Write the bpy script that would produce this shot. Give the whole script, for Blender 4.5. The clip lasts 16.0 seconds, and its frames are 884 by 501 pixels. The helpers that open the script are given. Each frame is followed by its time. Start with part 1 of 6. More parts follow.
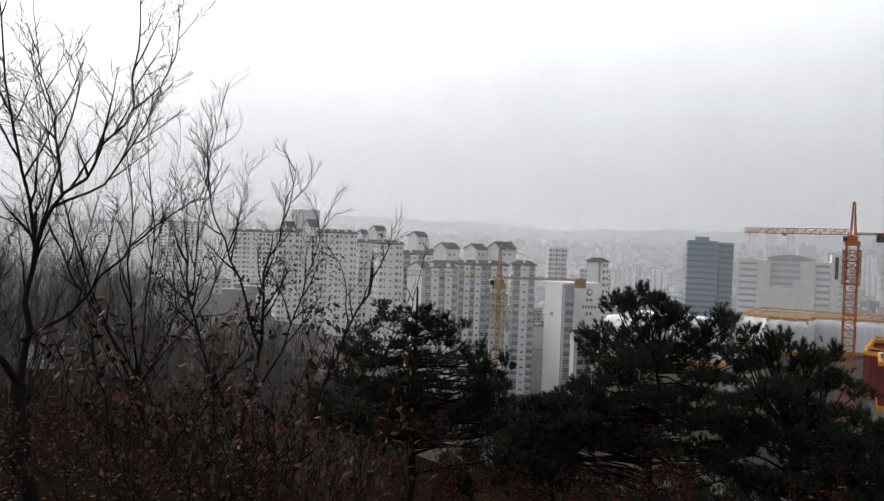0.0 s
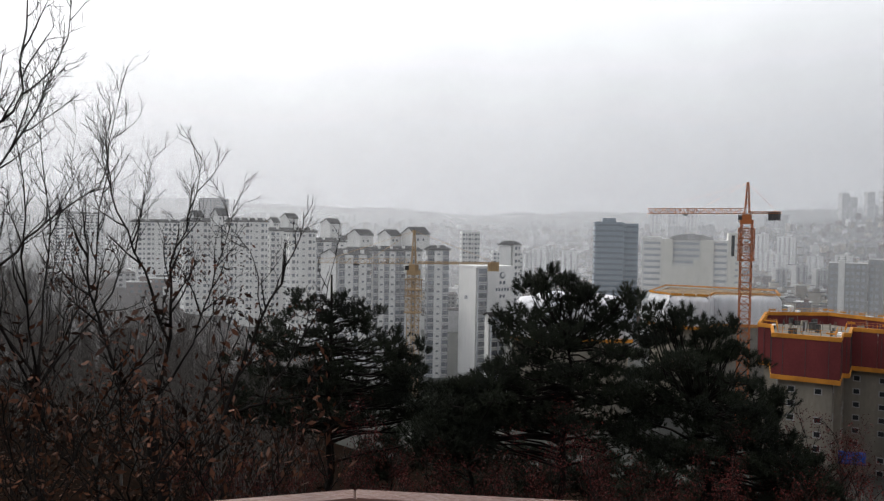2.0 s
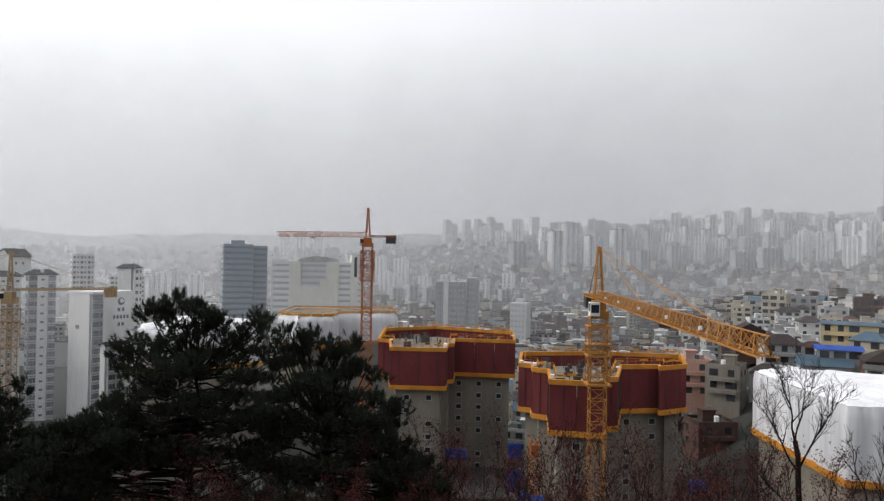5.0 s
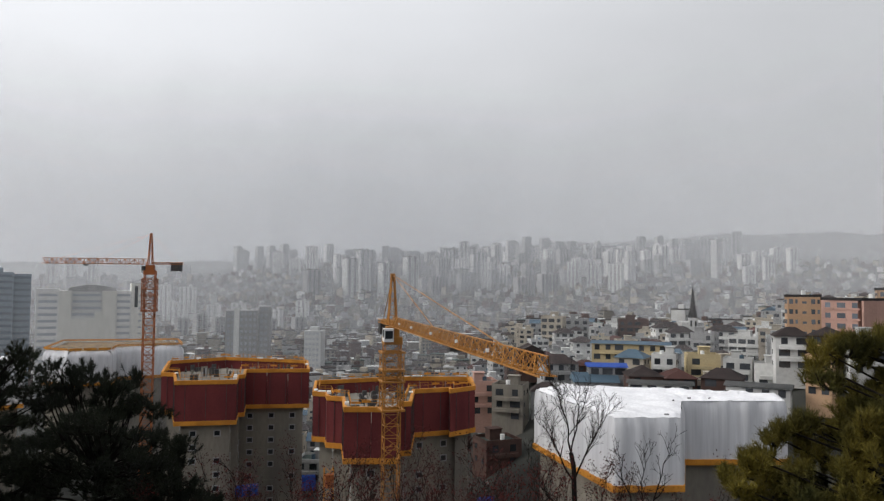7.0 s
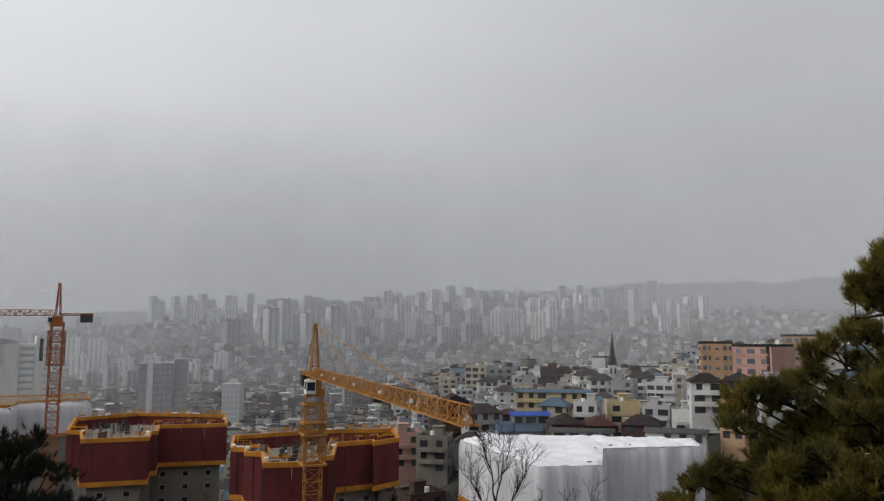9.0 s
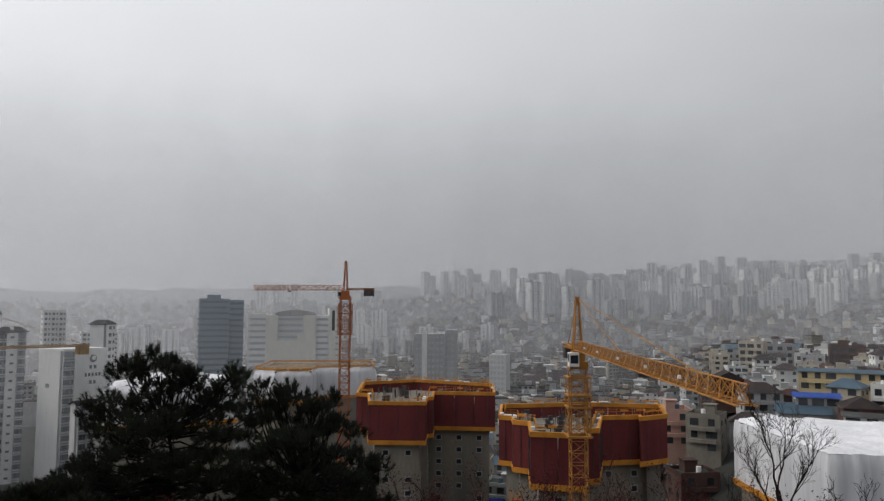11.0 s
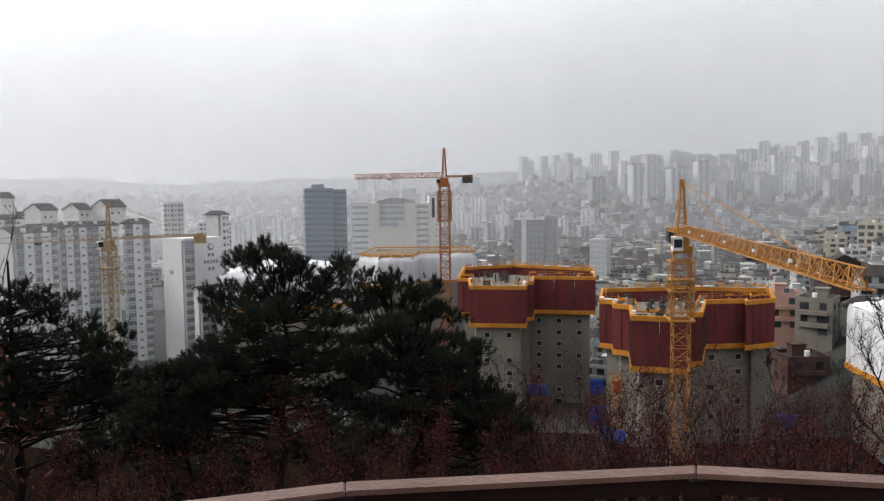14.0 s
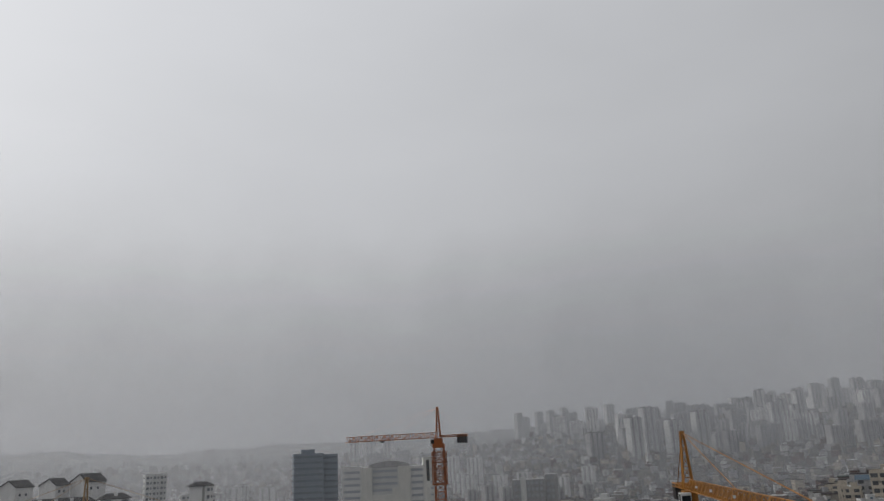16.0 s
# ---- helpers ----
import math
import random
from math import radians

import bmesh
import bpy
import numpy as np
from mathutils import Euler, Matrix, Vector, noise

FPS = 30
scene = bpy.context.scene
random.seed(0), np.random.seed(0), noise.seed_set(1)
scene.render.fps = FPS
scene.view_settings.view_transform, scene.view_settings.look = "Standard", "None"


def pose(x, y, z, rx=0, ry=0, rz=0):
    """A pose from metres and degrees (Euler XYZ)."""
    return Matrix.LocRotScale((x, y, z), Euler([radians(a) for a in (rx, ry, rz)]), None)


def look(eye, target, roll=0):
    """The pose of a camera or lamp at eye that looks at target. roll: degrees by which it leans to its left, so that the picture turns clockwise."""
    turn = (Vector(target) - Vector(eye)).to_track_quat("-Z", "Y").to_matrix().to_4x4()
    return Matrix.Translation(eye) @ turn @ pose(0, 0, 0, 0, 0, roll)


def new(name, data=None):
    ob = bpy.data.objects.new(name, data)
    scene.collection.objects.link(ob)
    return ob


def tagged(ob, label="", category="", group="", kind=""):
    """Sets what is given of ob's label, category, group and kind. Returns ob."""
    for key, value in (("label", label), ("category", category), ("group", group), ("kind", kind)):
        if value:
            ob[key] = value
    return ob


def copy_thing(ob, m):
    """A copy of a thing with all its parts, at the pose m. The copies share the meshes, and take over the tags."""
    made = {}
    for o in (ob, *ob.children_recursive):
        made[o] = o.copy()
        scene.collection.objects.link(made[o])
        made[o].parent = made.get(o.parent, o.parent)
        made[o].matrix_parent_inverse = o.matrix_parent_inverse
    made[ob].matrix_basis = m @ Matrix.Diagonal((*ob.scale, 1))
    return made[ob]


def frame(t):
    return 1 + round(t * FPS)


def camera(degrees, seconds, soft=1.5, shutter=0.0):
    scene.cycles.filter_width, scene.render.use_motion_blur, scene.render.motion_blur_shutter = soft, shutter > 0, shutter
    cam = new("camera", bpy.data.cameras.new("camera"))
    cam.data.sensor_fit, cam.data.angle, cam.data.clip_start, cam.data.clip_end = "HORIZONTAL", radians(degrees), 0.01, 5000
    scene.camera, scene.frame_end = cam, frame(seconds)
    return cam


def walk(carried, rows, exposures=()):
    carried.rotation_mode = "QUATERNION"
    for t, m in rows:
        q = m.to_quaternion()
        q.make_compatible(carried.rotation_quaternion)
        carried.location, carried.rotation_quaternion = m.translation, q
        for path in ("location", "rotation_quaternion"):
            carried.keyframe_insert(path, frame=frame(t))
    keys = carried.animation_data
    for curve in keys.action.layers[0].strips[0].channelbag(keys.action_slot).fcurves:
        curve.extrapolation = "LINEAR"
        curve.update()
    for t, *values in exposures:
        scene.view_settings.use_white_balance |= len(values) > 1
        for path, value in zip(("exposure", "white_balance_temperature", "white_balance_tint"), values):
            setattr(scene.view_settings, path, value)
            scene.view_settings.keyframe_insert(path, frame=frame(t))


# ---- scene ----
cam = camera(61.0, 16.0, soft=1.3)
PATH = [
    (0.0, 0, 0, 1.97, 89.26, -2.20, 35.98),
    (0.5, 0, 0, 1.97, 88.63, -2.10, 47.78),
    (1.0, 0, 0, 1.97, 88.28, -1.89, 50.84),
    (1.5, 0, 0, 1.97, 88.24, -1.28, 41.32),
    (2.0, 0, 0, 1.97, 88.35, -1.01, 29.39),
    (2.5, 0, 0, 1.97, 88.62, -1.46, 18.95),
    (3.0, 0, 0, 1.97, 89.35, -1.70, 12.74),
    (3.2, 0, 0, 1.97, 89.66, -1.70, 11.45),
    (5.3, 0, 0, 2.0, 90.57, -0.90, -0.39),
    (5.5, 0, 0, 2.0, 90.59, -0.85, -1.87),
    (6.0, 0, 0, 2.0, 90.80, -0.77, -5.81),
    (6.5, 0, 0, 2.0, 91.54, -0.70, -9.87),
    (7.0, 0, 0, 2.0, 92.82, -0.55, -13.95),
    (7.5, 0, 0, 2.0, 94.52, -0.42, -17.98),
    (8.0, 0, 0, 2.0, 96.22, -0.36, -21.42),
    (8.2, 0, 0, 2.0, 96.77, -0.20, -22.15),
    (10.3, 0, 0, 2.0, 95.34, -0.14, -8.13),
    (10.5, 0, 0, 2.0, 95.11, -0.24, -5.81),
    (11.0, 0, 0, 2.0, 94.52, -0.30, -0.02),
    (11.5, 0, 0, 2.0, 93.93, -0.27, 5.58),
    (12.0, 0, 0, 2.0, 93.32, -0.37, 10.92),
    (12.5, 0, 0, 2.0, 92.55, -0.55, 13.80),
    (13.0, 0, 0, 2.02, 85.30, -0.55, 13.53),
    (13.5, 0, 0, 2.02, 84.55, -0.85, 10.49),
    (14.0, 0, 0, 2.05, 85.87, 0.74, 7.49),
    (14.5, 0, 0, 2.05, 85.85, 3.32, 6.22),
    (15.0, 0, 0, 2.05, 90.20, 4.05, 6.66),
    (15.5, 0, 0, 2.05, 98.45, 3.24, 7.02),
    (16.0, 0, 0, 2.05, 105.42, 2.70, 7.10),
]
EXPOSURES = [(0.0, 0.43), (0.5, 0.42), (1.0, 0.53), (1.5, 0.44), (2.5, 0.48), (3.0, 0.47), (5.5, 0.36), (6.5, 0.28), (8.0, -0.02), (10.5, -0.19), (12.5, 0.16), (13.0, 0.20), (13.5, 0.20), (14.0, 0.58), (14.5, 0.80), (15.0, 0.84), (15.5, -0.01), (16.0, -0.58)]
walk(cam, [(t, pose(*p)) for t, *p in PATH], EXPOSURES)

# ---- light: overcast winter sky, brighter towards the veiled sun ----
SUN_AZ, SUN_EL = -80, 34
world = bpy.data.worlds.new("overcast_sky")
scene.world = world
world.use_nodes = True
wn, wl = world.node_tree.nodes, world.node_tree.links
wn.clear()


def wnode(kind, **values):
    n = wn.new(kind)
    for k, v in values.items():
        n.inputs[int(k[1:])].default_value = v
    return n


def wmath(op, a, b=None):
    n = wn.new("ShaderNodeMath")
    n.operation = op
    for i, v in enumerate((a, b)):
        if v is None:
            continue
        if isinstance(v, (int, float)):
            n.inputs[i].default_value = v
        else:
            wl.new(v, n.inputs[i])
    return n.outputs[0]


w_out = wn.new("ShaderNodeOutputWorld")
w_bg = wn.new("ShaderNodeBackground")
w_sky = wn.new("ShaderNodeTexSky")
w_sky.sky_type = "NISHITA"
w_sky.sun_disc = False
w_sky.sun_elevation = radians(SUN_EL)
w_sky.sun_rotation = radians(SUN_AZ)
w_sky.air_density, w_sky.dust_density = 2.0, 8.0
w_hs = wn.new("ShaderNodeHueSaturation")
w_hs.inputs["Saturation"].default_value = 0.25
w_hs.inputs["Value"].default_value = 0.02
wl.new(w_sky.outputs[0], w_hs.inputs["Color"])
w_co = wn.new("ShaderNodeTexCoord")
w_sep = wn.new("ShaderNodeSeparateXYZ")
wl.new(w_co.outputs["Generated"], w_sep.inputs[0])
w_ramp = wn.new("ShaderNodeValToRGB")
wl.new(w_sep.outputs["Z"], w_ramp.inputs[0])
w_ramp.color_ramp.interpolation = "B_SPLINE"
stops = w_ramp.color_ramp.elements
stops[0].position, stops[0].color = 0.0, (0.43, 0.44, 0.465, 1)
stops[1].position, stops[1].color = 1.0, (0.56, 0.57, 0.60, 1)
for at, c in ((0.06, (0.445, 0.455, 0.474, 1)), (0.16, (0.502, 0.511, 0.535, 1)), (0.40, (0.60, 0.612, 0.64, 1))):
    e = stops.new(at)
    e.color = c
w_dot = wn.new("ShaderNodeVectorMath")
w_dot.operation = "DOT_PRODUCT"
sun_way = Vector((math.sin(radians(SUN_AZ)) * math.cos(radians(SUN_EL)), math.cos(radians(SUN_AZ)) * math.cos(radians(SUN_EL)), math.sin(radians(SUN_EL))))
w_dot.inputs[1].default_value = sun_way
wl.new(w_co.outputs["Generated"], w_dot.inputs[0])
lobe = wmath("MULTIPLY", wmath("POWER", wmath("MAXIMUM", wmath("MULTIPLY_ADD", w_dot.outputs["Value"], 0.5), 0.0), 3.0), 0.92)
lobe.node.inputs[0].links[0].from_node.inputs[0].links[0].from_node.inputs[0].links[0].from_node.inputs[2].default_value = 0.5
w_noise = wn.new("ShaderNodeTexNoise")
w_noise.inputs["Scale"].default_value = 2.2
w_noise.inputs["Detail"].default_value = 4.0
w_map = wn.new("ShaderNodeMapping")
w_map.inputs["Scale"].default_value = (1, 1, 2.2)
wl.new(w_co.outputs["Generated"], w_map.inputs[0])
wl.new(w_map.outputs[0], w_noise.inputs["Vector"])
level = wmath("ADD", wmath("ADD", lobe, 0.92), wmath("MULTIPLY", wmath("SUBTRACT", w_noise.outputs[0], 0.5), 0.28))
# the darker cloud that sits on the hills beyond the valley
w_bank = wn.new("ShaderNodeVectorMath")
w_bank.operation = "DOT_PRODUCT"
w_bank.inputs[1].default_value = Vector((math.sin(radians(48)), math.cos(radians(48)), 0.06)).normalized()
wl.new(w_co.outputs["Generated"], w_bank.inputs[0])
level = wmath("SUBTRACT", level, wmath("MULTIPLY", wmath("POWER", wmath("MAXIMUM", w_bank.outputs["Value"], 0.0), 9.0), 0.13))
w_mul = wn.new("ShaderNodeVectorMath")
w_mul.operation = "SCALE"
wl.new(w_ramp.outputs[0], w_mul.inputs[0])
wl.new(level, w_mul.inputs["Scale"])
w_add = wn.new("ShaderNodeVectorMath")
w_add.operation = "ADD"
wl.new(w_mul.outputs[0], w_add.inputs[0])
wl.new(w_hs.outputs[0], w_add.inputs[1])
wl.new(w_add.outputs[0], w_bg.inputs["Color"])
w_bg.inputs["Strength"].default_value = 1.0
wl.new(w_bg.outputs[0], w_out.inputs[0])

sun_data = bpy.data.lights.new("sun", "SUN")
sun_data.energy, sun_data.angle, sun_data.color = 1.4, radians(15), (1.0, 0.96, 0.9)
sun = new("sun", sun_data)
sun.matrix_world = look((0, 0, 60), Vector((0, 0, 60)) - sun_way)

# ---- materials ----
MATS = {}


def mat(name, c1, c2=None, scale=1.0, rough=0.9, bump=0.0, fine=12.0, metal=0.0, stretch=(1, 1, 1), vary=0.0, spec=0.08):
    """A procedural surface: two tones mixed by coarse noise, fine grain over it, light relief."""
    if name in MATS:
        return MATS[name]
    m = bpy.data.materials.new(name)
    m.use_nodes = True
    n, l = m.node_tree.nodes, m.node_tree.links
    p = n["Principled BSDF"]
    p.inputs["Roughness"].default_value = rough
    p.inputs["Metallic"].default_value = metal
    p.inputs["Specular IOR Level"].default_value = spec
    c2 = c2 or tuple(v * 0.8 for v in c1)
    co = n.new("ShaderNodeTexCoord")
    mp = n.new("ShaderNodeMapping")
    mp.inputs["Scale"].default_value = stretch
    l.new(co.outputs["Object"], mp.inputs[0])
    a = n.new("ShaderNodeTexNoise")
    a.inputs["Scale"].default_value = scale
    a.inputs["Detail"].default_value = 6
    l.new(mp.outputs[0], a.inputs["Vector"])
    r = n.new("ShaderNodeMapRange")
    r.inputs["From Min"].default_value, r.inputs["From Max"].default_value = 0.32, 0.68
    l.new(a.outputs[0], r.inputs[0])
    mx = n.new("ShaderNodeMix")
    mx.data_type = "RGBA"
    mx.inputs[6].default_value, mx.inputs[7].default_value = (*c1, 1), (*c2, 1)
    l.new(r.outputs[0], mx.inputs[0])
    b = n.new("ShaderNodeTexNoise")
    b.inputs["Scale"].default_value = scale * fine
    b.inputs["Detail"].default_value = 3
    l.new(mp.outputs[0], b.inputs["Vector"])
    g = n.new("ShaderNodeMapRange")
    g.inputs["To Min"].default_value, g.inputs["To Max"].default_value = 0.78, 1.2
    l.new(b.outputs[0], g.inputs[0])
    sc = n.new("ShaderNodeVectorMath")
    sc.operation = "SCALE"
    l.new(mx.outputs[2], sc.inputs[0])
    l.new(g.outputs[0], sc.inputs["Scale"])
    last = sc.outputs[0]
    if vary:
        oi = n.new("ShaderNodeObjectInfo")
        gi = n.new("ShaderNodeNewGeometry")
        ad = n.new("ShaderNodeMath")
        ad.operation = "ADD"
        l.new(oi.outputs["Random"], ad.inputs[0])
        l.new(gi.outputs["Random Per Island"], ad.inputs[1])
        fr = n.new("ShaderNodeMath")
        fr.operation = "FRACT"
        l.new(ad.outputs[0], fr.inputs[0])
        vr = n.new("ShaderNodeMapRange")
        vr.inputs["To Min"].default_value, vr.inputs["To Max"].default_value = 1 - vary, 1 + vary
        l.new(fr.outputs[0], vr.inputs[0])
        s2 = n.new("ShaderNodeVectorMath")
        s2.operation = "SCALE"
        l.new(last, s2.inputs[0])
        l.new(vr.outputs[0], s2.inputs["Scale"])
        last = s2.outputs[0]
    l.new(last, p.inputs["Base Color"])
    if bump:
        bp = n.new("ShaderNodeBump")
        bp.inputs["Strength"].default_value = bump
        bp.inputs["Distance"].default_value = 0.02
        l.new(b.outputs[0], bp.inputs["Height"])
        l.new(bp.outputs[0], p.inputs["Normal"])
    MATS[name] = m
    return m


CONCRETE = mat("concrete", (0.225, 0.205, 0.17), (0.15, 0.138, 0.12), 0.15, 0.9, 0.2, stretch=(1, 1, 0.35))
WHITE_WALL = mat("white_wall", (0.63, 0.63, 0.62), (0.52, 0.52, 0.51), 0.06, 0.85, stretch=(1, 1, 0.3), vary=0.06)
GREY_WALL = mat("grey_wall", (0.32, 0.32, 0.32), (0.24, 0.24, 0.24), 0.08, 0.85, stretch=(1, 1, 0.3), vary=0.1)
DARK_ROOF = mat("dark_roof", (0.028, 0.028, 0.03), (0.045, 0.042, 0.04), 0.3, 0.95, spec=0.0)
WINDOW = mat("window_glass", (0.022, 0.026, 0.03), (0.055, 0.06, 0.068), 0.2, 0.15, vary=0.4, spec=0.6)
NET_RED = mat("red_net", (0.15, 0.036, 0.036), (0.10, 0.025, 0.027), 0.25, 0.75, 0.3, fine=20, stretch=(1, 1, 0.5))
ORANGE = mat("orange_steel", (0.52, 0.225, 0.035), (0.37, 0.155, 0.027), 0.5, 0.6)
CRANE_YELLOW = mat("crane_yellow", (0.39, 0.18, 0.045), (0.29, 0.13, 0.034), 0.4, 0.5)
# crane yellow with the mist in front of it mixed into the paint colour
CRANE_TAN = mat("hazed_crane_yellow", (0.38, 0.27, 0.155), (0.30, 0.21, 0.125), 0.4, 0.6)
CRANE_ORANGE = mat("crane_orange", (0.36, 0.12, 0.045), (0.26, 0.09, 0.035), 0.4, 0.55)
SHEET = mat("white_sheet", (0.76, 0.76, 0.775), (0.62, 0.62, 0.64), 0.3, 0.55, 0.5, fine=6, stretch=(1, 1, 0.3))
# greyer copy for the hanging sides: their shade is put into the colour
SHADED_SHEET = mat("shaded_sheeting", (0.62, 0.625, 0.645), (0.45, 0.455, 0.475), 0.4, 0.5, 0.4, fine=5, stretch=(1, 1, 0.05))
BOARDS = mat("form_boards", (0.30, 0.20, 0.10), (0.16, 0.12, 0.08), 0.5, 0.85, vary=0.3)
BLUE_TARP = mat("blue_tarp", (0.02, 0.07, 0.32), (0.015, 0.045, 0.22), 0.8, 0.5)
STEEL_DARK = mat("dark_steel", (0.05, 0.05, 0.055), (0.08, 0.075, 0.07), 1.0, 0.6)
CAB_WHITE = mat("cab_white", (0.78, 0.78, 0.76), None, 1.0, 0.5)
GLASS_DARK = mat("tinted_glass", (0.015, 0.018, 0.02), (0.03, 0.035, 0.04), 0.5, 0.12, spec=0.6)
RAIL_TOP = mat("pale_rail_top", (0.15, 0.085, 0.068), (0.085, 0.042, 0.032), 3.0, 0.5, 0.4, fine=14, spec=0.35)
# near black for everything under the cap: shade on the front is in this colour
RAIL_DARK = mat("shaded_rail", (0.018, 0.009, 0.007), (0.010, 0.006, 0.005), 4.0, 0.7, 0.3)
DECK = mat("deck_plank", (0.16, 0.09, 0.065), (0.11, 0.06, 0.045), 2.0, 0.8, 0.4, vary=0.15)

# ---- mesh helpers ----


class Build:
    """Gathers faces for one mesh object."""

    def __init__(self):
        self.v, self.f, self.m = [], [], []

    def face(self, pts, mi=0):
        k = len(self.v)
        self.v.extend(tuple(p) for p in pts)
        self.f.append(tuple(range(k, k + len(pts))))
        self.m.append(mi)

    def box(self, m, sx, sy, sz, mi=0):
        """A box of that size, its base centre at the pose m."""
        k = len(self.v)
        for z in (0, sz):
            for x, y in ((-1, -1), (1, -1), (1, 1), (-1, 1)):
                self.v.append(tuple(m @ Vector((x * sx / 2, y * sy / 2, z))))
        for f in ((3, 2, 1, 0), (4, 5, 6, 7), (0, 1, 5, 4), (1, 2, 6, 5), (2, 3, 7, 6), (3, 0, 4, 7)):
            self.f.append(tuple(k + i for i in f))
            self.m.append(mi)

    def beam(self, a, b, w, mi=0, sides=4, w2=None):
        """A bar from a to b, w thick."""
        a, b = Vector(a), Vector(b)
        d = b - a
        if d.length < 1e-6:
            return
        d.normalize()
        u = d.cross(Vector((0, 0, 1)))
        u = Vector((1, 0, 0)) if u.length < 1e-4 else u.normalized()
        w_ = d.cross(u)
        k = len(self.v)
        for p, t in ((a, w), (b, w if w2 is None else w2)):
            for i in range(sides):
                an = 2 * math.pi * (i + 0.5) / sides
                self.v.append(tuple(p + (u * math.cos(an) + w_ * math.sin(an)) * t * 0.7))
        for i in range(sides):
            j = (i + 1) % sides
            self.f.append((k + i, k + j, k + sides + j, k + sides + i))
            self.m.append(mi)
        self.f.append(tuple(k + i for i in reversed(range(sides))))
        self.f.append(tuple(k + sides + i for i in range(sides)))
        self.m += [mi, mi]

    def tube(self, pts, radii, sides=5, mi=0):
        """A tapering tube along points."""
        k0 = len(self.v)
        n = len(pts)
        for i, p in enumerate(pts):
            d = (Vector(pts[min(i + 1, n - 1)]) - Vector(pts[max(i - 1, 0)])).normalized()
            u = d.cross(Vector((0.31, 0.17, 0.94)))
            u = u.normalized() if u.length > 1e-3 else Vector((1, 0, 0))
            w = d.cross(u)
            for s in range(sides):
                an = 2 * math.pi * s / sides
                q = Vector(p) + (u * math.cos(an) + w * math.sin(an)) * radii[i]
                self.v.append((q.x, q.y, q.z))
        for i in range(n - 1):
            for s in range(sides):
                t = (s + 1) % sides
                a = k0 + i * sides
                self.f.append((a + s, a + t, a + sides + t, a + sides + s))
                self.m.append(mi)

    def prism(self, plan, z0, z1, mi=0, cap=True):
        """An upright prism over a plan of (x, y), anticlockwise from above."""
        k, n = len(self.v), len(plan)
        for z in (z0, z1):
            self.v.extend((x, y, z) for x, y in plan)
        for i in range(n):
            j = (i + 1) % n
            self.f.append((k + i, k + j, k + n + j, k + n + i))
            self.m.append(mi)
        if cap:
            self.f.append(tuple(k + n + i for i in range(n)))
            self.f.append(tuple(k + i for i in reversed(range(n))))
            self.m += [mi, mi]

    def mesh(self, name, mats):
        me = bpy.data.meshes.new(name)
        me.from_pydata(self.v, [], self.f)
        for m in mats:
            me.materials.append(m)
        if len(mats) > 1:
            me.polygons.foreach_set("material_index", self.m)
        me.update()
        return me


def part(name, b, mats, parent=None, label="", smooth=False, at=None):
    """Links what b gathered as one mesh object, under a thing or a part."""
    mats = mats if isinstance(mats, (list, tuple)) else [mats]
    me = b.mesh(name, mats) if isinstance(b, Build) else b
    if smooth:
        me.polygons.foreach_set("use_smooth", [True] * len(me.polygons))
    ob = new(name, me)
    if parent is not None:
        ob.parent = parent
    if at is not None:
        ob.matrix_basis = at
    if label:
        ob["label"] = label
    return ob


def thing(name, at, label, category, group="", kind=""):
    """An Empty at the base of a thing, which parents its parts."""
    ob = new(name)
    ob.empty_display_size = 0.3
    ob.matrix_basis = at if isinstance(at, Matrix) else Matrix.Translation(at)
    return tagged(ob, label, category, group, kind)


EYE = 2.0


def spot(az, d, z=0.0):
    """The place d metres off in the compass direction az, degrees to the right of straight ahead."""
    a = radians(az)
    return Vector((d * math.sin(a), d * math.cos(a), z))


def rise(el, d):
    """The height that stands at the angle el above eye level, d metres off."""
    return EYE + d * math.tan(radians(el))


# ---- ground ----


def smooth(a, b, x):
    t = min(1.0, max(0.0, (x - a) / (b - a)))
    return t * t * (3 - 2 * t)


def ground_z(x, y):
    r = math.hypot(x, y)
    az = math.degrees(math.atan2(x, y))
    left = smooth(-28, -65, az) if az < 0 else 0.0
    behind = smooth(95, 150, abs(az))
    hill = -0.35 - (58 - 30 * left) * (1 - math.exp(-max(0.0, r - 3.2) / (95 + 50 * left)))
    h = hill * (1 - behind) + behind * 0.02 * r
    right = smooth(12, 22, az) * (1 - behind)
    spur = -30 + 7 * smooth(200, 380, r) - 26 * smooth(430, 800, r)
    spur += 15 * smooth(35, 40, az) * smooth(175, 228, r) * (1 - smooth(430, 700, r))
    h += (spur - h) * right * smooth(120, 210, r)
    far = smooth(800, 2100, r)
    lift = 72 + 58 * smooth(-12, 8, az) * (1 - smooth(40, 75, az))
    h += far * lift * (1 - 0.5 * behind)
    ridge = smooth(2700, 3500, r)
    h += ridge * (70 + 35 * noise.noise((az * 0.09, 2.1, 0)) + 18 * noise.noise((az * 0.4, 5.0, 0)))
    h += ridge * 95 * smooth(8, 36, az) * (1 - 0.6 * smooth(60, 100, az)) * (1 - behind)
    if r > 14:
        h += 0.5 * smooth(14, 40, r) * noise.noise((x * 0.05, y * 0.05, 0.4))
    if r > 600:
        h += 9 * smooth(600, 1400, r) * noise.noise((x * 0.004, y * 0.004, 3.1))
    return h


